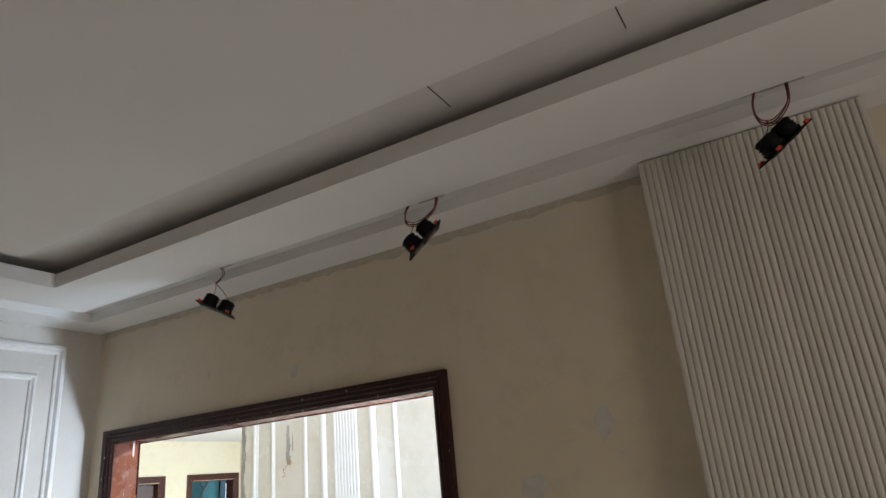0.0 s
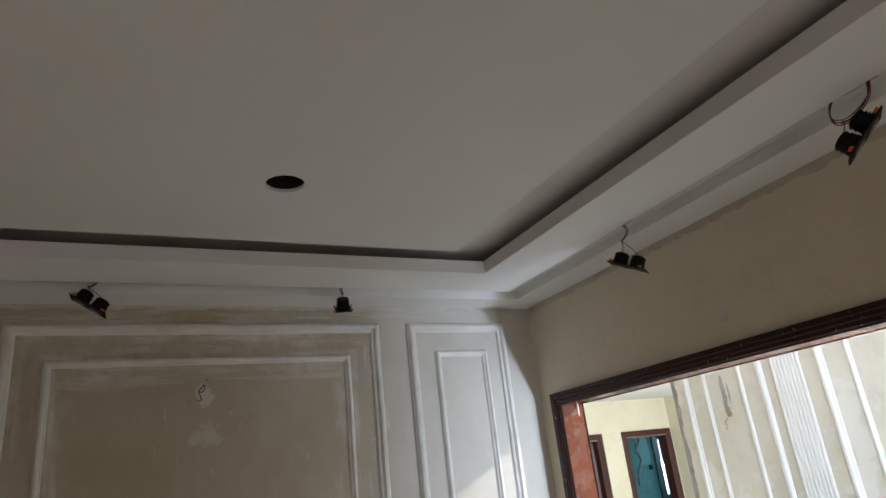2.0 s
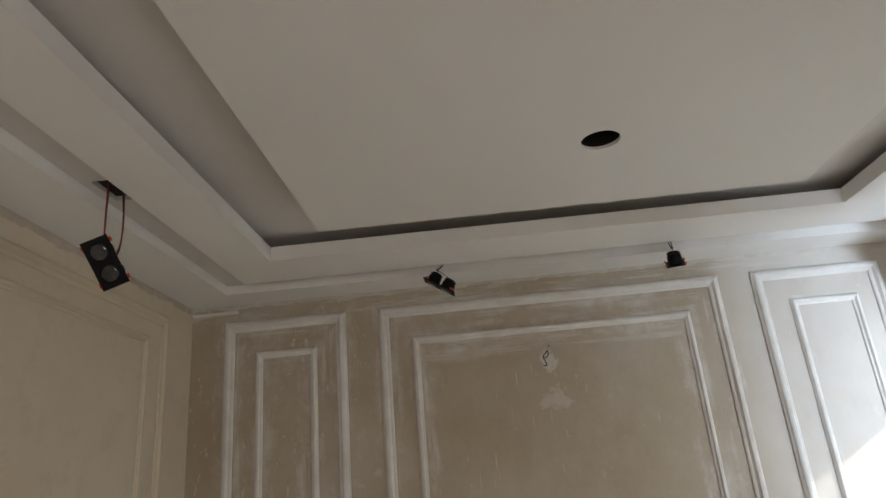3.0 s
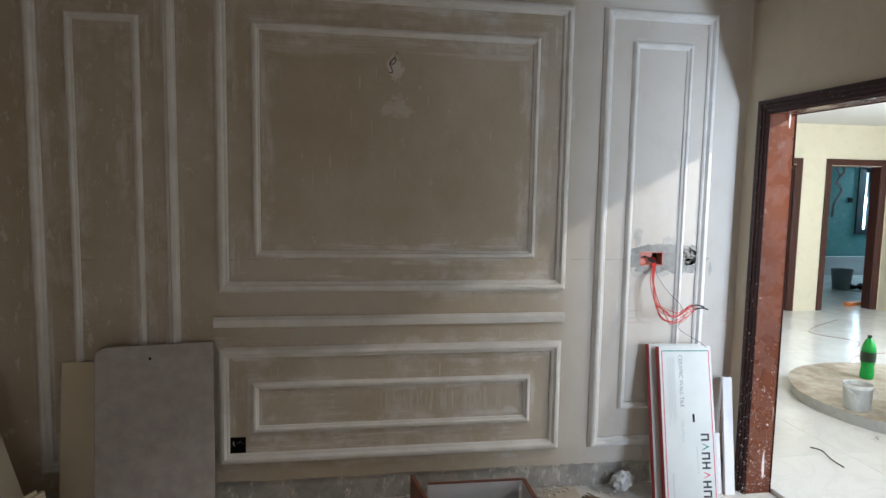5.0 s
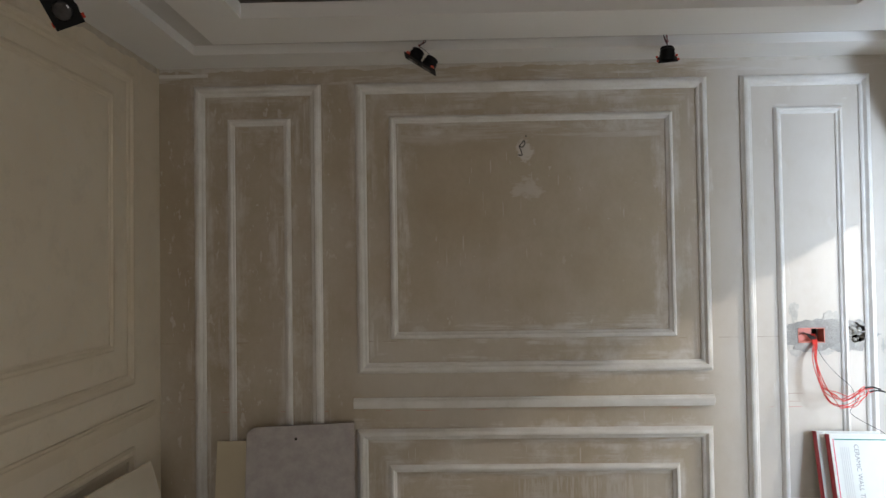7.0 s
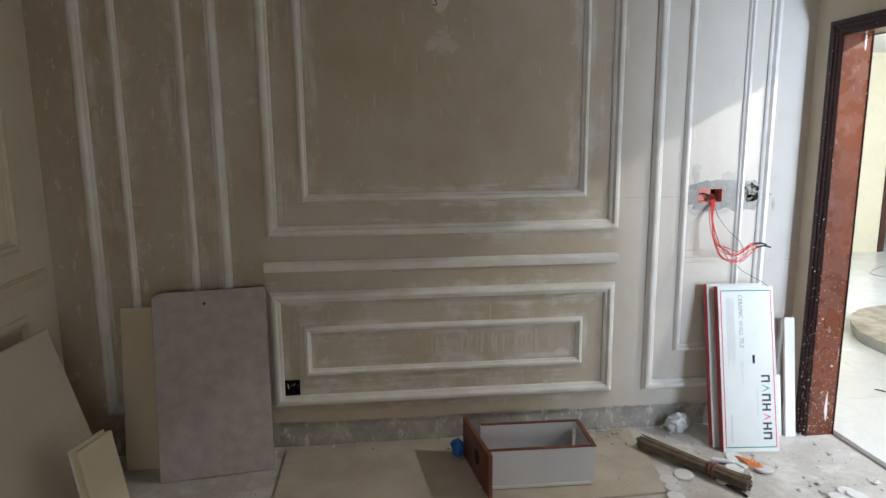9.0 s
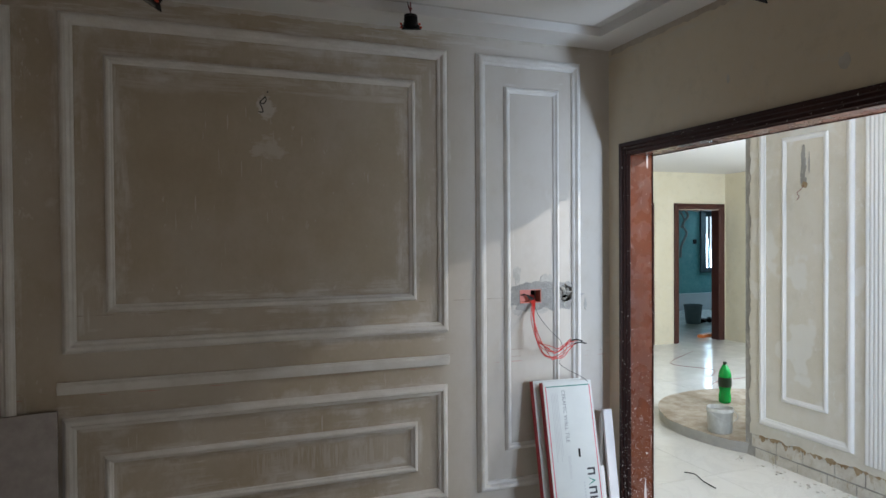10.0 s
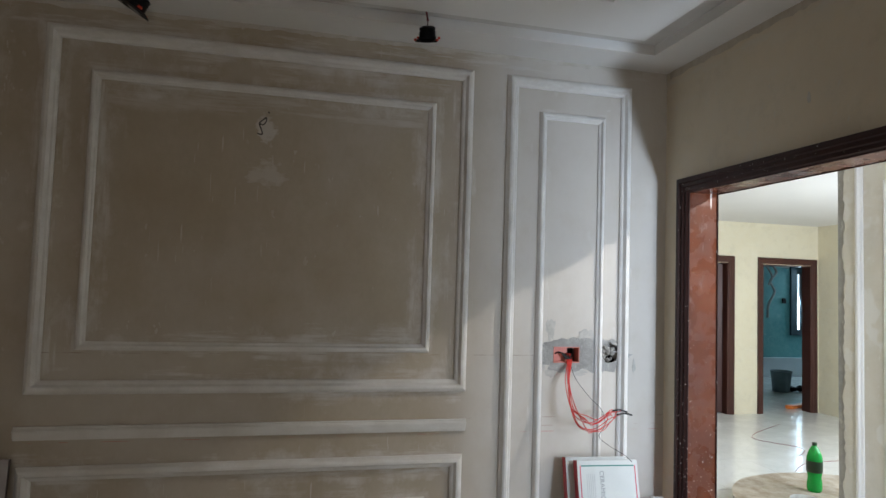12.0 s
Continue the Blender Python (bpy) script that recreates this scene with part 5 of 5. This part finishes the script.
tagged(mesh_object("iron_rod", bm, M_BLKWIRE), "thin black rods lying under the broom", "rod")

disc_at = [(-0.950, -0.560, 0), (-0.860, -0.530, 6), (-0.965, -0.635, 3), (-0.540, -0.420, 14), (-0.585, -0.500, 4), (-0.262, -0.804, 5), (-0.176, -0.800, 9), (-0.19, -0.76, 2), (-0.45, -0.53, 8), (-0.985, -0.71, 4), (-0.69, -0.60, 7)]
bm = bmesh.new()
n = 22
rim = [(math.cos(2 * math.pi * i / n), math.sin(2 * math.pi * i / n)) for i in range(n)]
lathe(bm, [(0.041, 0.0), (0.043, 0.002), (0.043, 0.010), (0.041, 0.012)], n)
d0 = tagged(mesh_object("plaster_disc", bm, M_GYPSUM), "round white plasterboard cut-out on the floor", "offcut", "plasterboard cut-outs")
d0.matrix_world = pose(*disc_at[0][:2], 0.002, disc_at[0][2], 0, 0)
rng = random.Random(6)
for x, y, tilt in disc_at[1:]:
    c = copy_thing(d0, pose(x, y, 0.003 + 0.0015 * tilt * 0.5, tilt, 0, rng.uniform(0, 360)))
    k = rng.uniform(0.8, 1.1)
    c.scale = (k, k, 1)
for (x, y), (u, v) in (((-0.645, -0.395), (-0.56, -0.46)), ((-0.56, -0.42), (-0.535, -0.52))):
    bm = bmesh.new()
    t = bmesh.new()
    L = math.hypot(u - x, v - y)
    add_box(t, 0, L, -0.014, 0.014, 0, 0.012, 0.003)
    t.verts.index_update()
    add_bm(bm, t, pose(x, y, 0.004, 0, -6, math.degrees(math.atan2(v - y, u - x))))
    tagged(mesh_object("batten_offcut", bm, M_WHITEWOOD), "short white batten offcut on the floor", "offcut", "white offcuts")
bm = bmesh.new()
for i in range(5):
    tube(bm, [(-0.54 + 0.02 * i, -0.40 - 0.01 * i, 0.02), (-0.52, -0.43 - 0.02 * i, 0.03), (-0.47 + 0.012 * i, -0.44 - 0.02 * i, 0.014), (-0.44, -0.42 - 0.02 * i, 0.012)], 0.004, 5, 4)
tagged(mesh_object("wire_scrap", bm, M_ORANGE), "tangle of orange wire scraps on the floor", "wire")

bag = bmesh.new()
t = bmesh.new()
bmesh.ops.create_icosphere(t, subdivisions=3, radius=1)
for v in t.verts:
    k = 1 + 0.45 * noise.noise(v.co * 2.1) + 0.25 * noise.noise(v.co * 5.3)
    v.co = Vector((v.co.x * 0.062 * k, v.co.y * 0.038 * k, v.co.z * 0.055 * k + 0.052))
    v.co.z = max(v.co.z, 0.001)
add_bm(bag, t, pose(-0.665, -0.062, 0.0))
tagged(mesh_object("plastic_bag", bag, M_BAG), "crumpled clear plastic bag against the wall foot", "bag")

rub = bmesh.new()
rng = random.Random(15)
for i in range(700):
    x, y = rng.uniform(-2.9, 1.4), rng.uniform(-1.3, -0.02)
    if x < -0.95 and y < -0.16 and rng.random() < 0.8:
        continue
    if x > 0.12 and y > -0.68:
        continue
    if -0.62 < x < -0.05 and y > -0.36:
        continue
    s = rng.choice((0.004, 0.006, 0.006, 0.009, 0.013))
    chunk(rub, (x, y, 0.013 if (-2.4 < x < -0.99 and y > -0.62) else 0.0), s, rng)
for i in range(130):
    chunk(rub, (rng.gauss(-1.18, 0.10), -0.02 - abs(rng.gauss(0.04, 0.05)), 0.013), rng.uniform(0.004, 0.012), rng)
for i in range(60):
    chunk(rub, (rng.uniform(-2.8, -0.7), rng.uniform(-0.05, -0.01), 0.013), rng.uniform(0.004, 0.011), rng)
for i in range(380):
    x, y = rng.uniform(-0.35, 1.42), rng.uniform(-1.5, -0.66)
    chunk(rub, (x, y, 0.0), rng.choice((0.004, 0.005, 0.007, 0.009, 0.014, 0.018)), rng)
for i in range(60):
    chunk(rub, (rng.uniform(1.30, 1.47), rng.uniform(-0.6, 0.40), 0.031), rng.choice((0.005, 0.008, 0.012)), rng)
tagged(mesh_object("rubble", rub, M_RUBBLE), "crumbs of plaster and gypsum scattered on the floor", "rubble", kind="stuff")

# ---- the hall's things ----
pl = thing("stone_landing", (2.3, 0.9, 0.03), "round rough stone landing on the tiled floor", "landing")
bm = bmesh.new()
n = 72
rng = random.Random(2)
top, low = [], []
for i in range(n):
    a = 2 * math.pi * i / n
    k = 0.95 + 0.012 * noise.noise((math.cos(a) * 3, math.sin(a) * 3, 1)) + rng.uniform(-0.004, 0.004)
    top.append(bm.verts.new((k * math.cos(a), k * math.sin(a), 0.088)))
    low.append(bm.verts.new(((k - 0.012) * math.cos(a), (k - 0.012) * math.sin(a), 0.0005)))
f = bm.faces.new(top)
for i in range(n):
    j = (i + 1) % n
    q = bm.faces.new((top[i], top[j], low[j], low[i]))
    q.material_index = 1
bmesh.ops.bevel(bm, geom=list(f.edges), offset=0.006, segments=2, affect="EDGES")
part("slab", bm, (M_STONE, M_STONESIDE), pl)

bo = thing("bottle", (2.20, 1.36, 0.119), "green plastic drink bottle with a dark label", "bottle")
bm = bmesh.new()
lathe(bm, [(0.040, 0.0), (0.051, 0.008), (0.055, 0.03), (0.054, 0.07), (0.049, 0.10), (0.049, 0.12), (0.055, 0.15), (0.057, 0.17), (0.057, 0.24), (0.055, 0.265), (0.047, 0.295), (0.033, 0.325), (0.020, 0.345), (0.016, 0.353), (0.016, 0.362)], 28)
part("body", bm, M_BOTTLE, bo, "translucent green plastic", True)
bm = bmesh.new()
lathe(bm, [(0.0560, 0.150), (0.0582, 0.165), (0.0582, 0.232), (0.0578, 0.236)], 28, cap=False)
part("label", bm, M_LABEL, bo, "dark green paper label", True)
bm = bmesh.new()
lathe(bm, [(0.0175, 0.352), (0.018, 0.355), (0.018, 0.372), (0.016, 0.375)], 20)
part("cap", bm, M_LABEL, bo, "dark green cap", True)

pa = thing("paint_pail", (1.500, 0.690, 0.119), "white plastic paint pail crusted with cement", "pail")
bm = bmesh.new()
lathe(bm, [(0.084, 0.0), (0.088, 0.003), (0.096, 0.160), (0.101, 0.163), (0.101, 0.172), (0.098, 0.174), (0.098, 0.190), (0.095, 0.190), (0.093, 0.176), (0.088, 0.08), (0.010, 0.078)], 32)
part("body", bm, M_PAILDUST, pa, "", True)
bm = bmesh.new()
lathe(bm, [(0.0915, 0.150), (0.080, 0.158), (0.05, 0.163), (0.01, 0.158)], 24)
part("cement", bm, M_GREYCEM, pa, "grey cement inside", True)
bm = bmesh.new()
tube(bm, [(-0.111, 0, 0.17), (-0.09, -0.09, 0.13), (0.0, -0.118, 0.105), (0.09, -0.09, 0.13), (0.111, 0, 0.17)], 0.0025, 6)
part("handle", bm, M_INKPALE, pa, "thin wire handle", True)

bk = thing("bucket", (6.30, 6.36, 0.031), "blue-grey plastic bucket on the far room floor", "bucket")
bm = bmesh.new()
lathe(bm, [(0.125, 0.0), (0.13, 0.004), (0.165, 0.33), (0.172, 0.332), (0.172, 0.35), (0.166, 0.35), (0.155, 0.32), (0.12, 0.02), (0.01, 0.015)], 28)
part("body", bm, M_PAILGREY, bk, "", True)
bm = bmesh.new()
rng = random.Random(9)
for i in range(9):
    chunk(bm, (6.62 + rng.uniform(-0.2, 0.25), 6.30 + rng.uniform(-0.1, 0.15), 0.031), rng.uniform(0.05, 0.1), rng, 0.6)
tagged(mesh_object("tool_bag", bm, M_BLACK), "dark heap of bags on the far room floor", "bag")
bm = bmesh.new()
t = bmesh.new()
add_box(t, -0.28, 0.10, -0.05, 0.05, 0, 0.05, 0.012)
t.verts.index_update()
add_bm(bm, t, pose(5.42, 5.02, 0.031, 0, 0, 20))
tagged(mesh_object("plastic_tray", bm, M_ORANGE), "orange plastic tray lying inside the doorway", "tray")
bm = bmesh.new()
tube(bm, [(7.66, 8.12, 2.24), (7.70, 8.08, 2.10), (7.56, 8.08, 1.92), (7.66, 8.08, 1.72), (7.52, 8.08, 1.45), (7.50, 8.08, 1.20)], 0.028, 6)
tube(bm, [(7.50, 8.10, 2.22), (7.60, 8.08, 2.02), (7.52, 8.08, 1.85)], 0.022, 6)
tube(bm, [(7.40, 8.12, 2.25), (7.75, 8.12, 2.27), (8.02, 8.12, 2.23)], 0.045, 6)
tagged(mesh_object("pipe", bm, M_GREYCEM), "grey pipes and cables on the teal wall", "pipe")
bm = bmesh.new()
add_box(bm, 7.94, 8.02, 8.17, 8.1995, 1.49, 1.59, 0.004)
tagged(mesh_object("switch_box", bm, M_BLACK), "small black switch box on the teal wall", "switch")
for pts, mt, lab in (([(0.79, 0.27, 0.036), (0.80, 0.18, 0.05), (0.77, 0.07, 0.045), (0.775, -0.03, 0.036)], M_BLKWIRE, "short black wire lying on the white tiles"), ([(3.2, 2.6, 0.034), (3.5, 2.9, 0.034), (3.3, 3.4, 0.034), (4.2, 4.0, 0.034)], M_DARKRED, "thin red wire lying on the hall tiles"), ([(2.75, 2.15, 0.034), (3.05, 2.35, 0.036), (3.5, 2.4, 0.034)], M_DARKRED, "thin red wire beside the stone landing"), ([(2.35, 0.95, 0.122), (2.6, 1.25, 0.125), (2.75, 1.3, 0.122)], M_DARKRED, "thin red wire on the stone landing")):
    bm = bmesh.new()
    tube(bm, pts, 0.004 if mt is M_BLKWIRE else 0.0022, 6)
    tagged(mesh_object("floor_wire", bm, mt), lab, "wire")

# ---- floor tiles of the hall ----
hf = structure(boxes("hall_floor", [(0.16, 9.1, -0.62, 8.1, 0.0005, 0.006)], M_ROUGH), "glossy white marble floor tiles with fine joints", "floor")
meshes = {}
S = 0.8
x = 0.155
while x < 9.1:
    x1 = min(x + S, 9.14)
    y = -0.63
    while y < 8.1:
        y1 = min(y + S, 8.10)
        key = (round(x1 - x, 3), round(y1 - y, 3))
        if key not in meshes:
            bm = bmesh.new()
            add_box(bm, 0, key[0] - 0.002, 0, key[1] - 0.002, 0.0065, 0.030, 0.0008)
            o = part("tile", bm, M_TILE, hf)
            meshes[key] = o.data
        else:
            o = new("tile", meshes[key])
            o.parent = hf
        o.location = (x, y, 0)
        y += S
    x += S
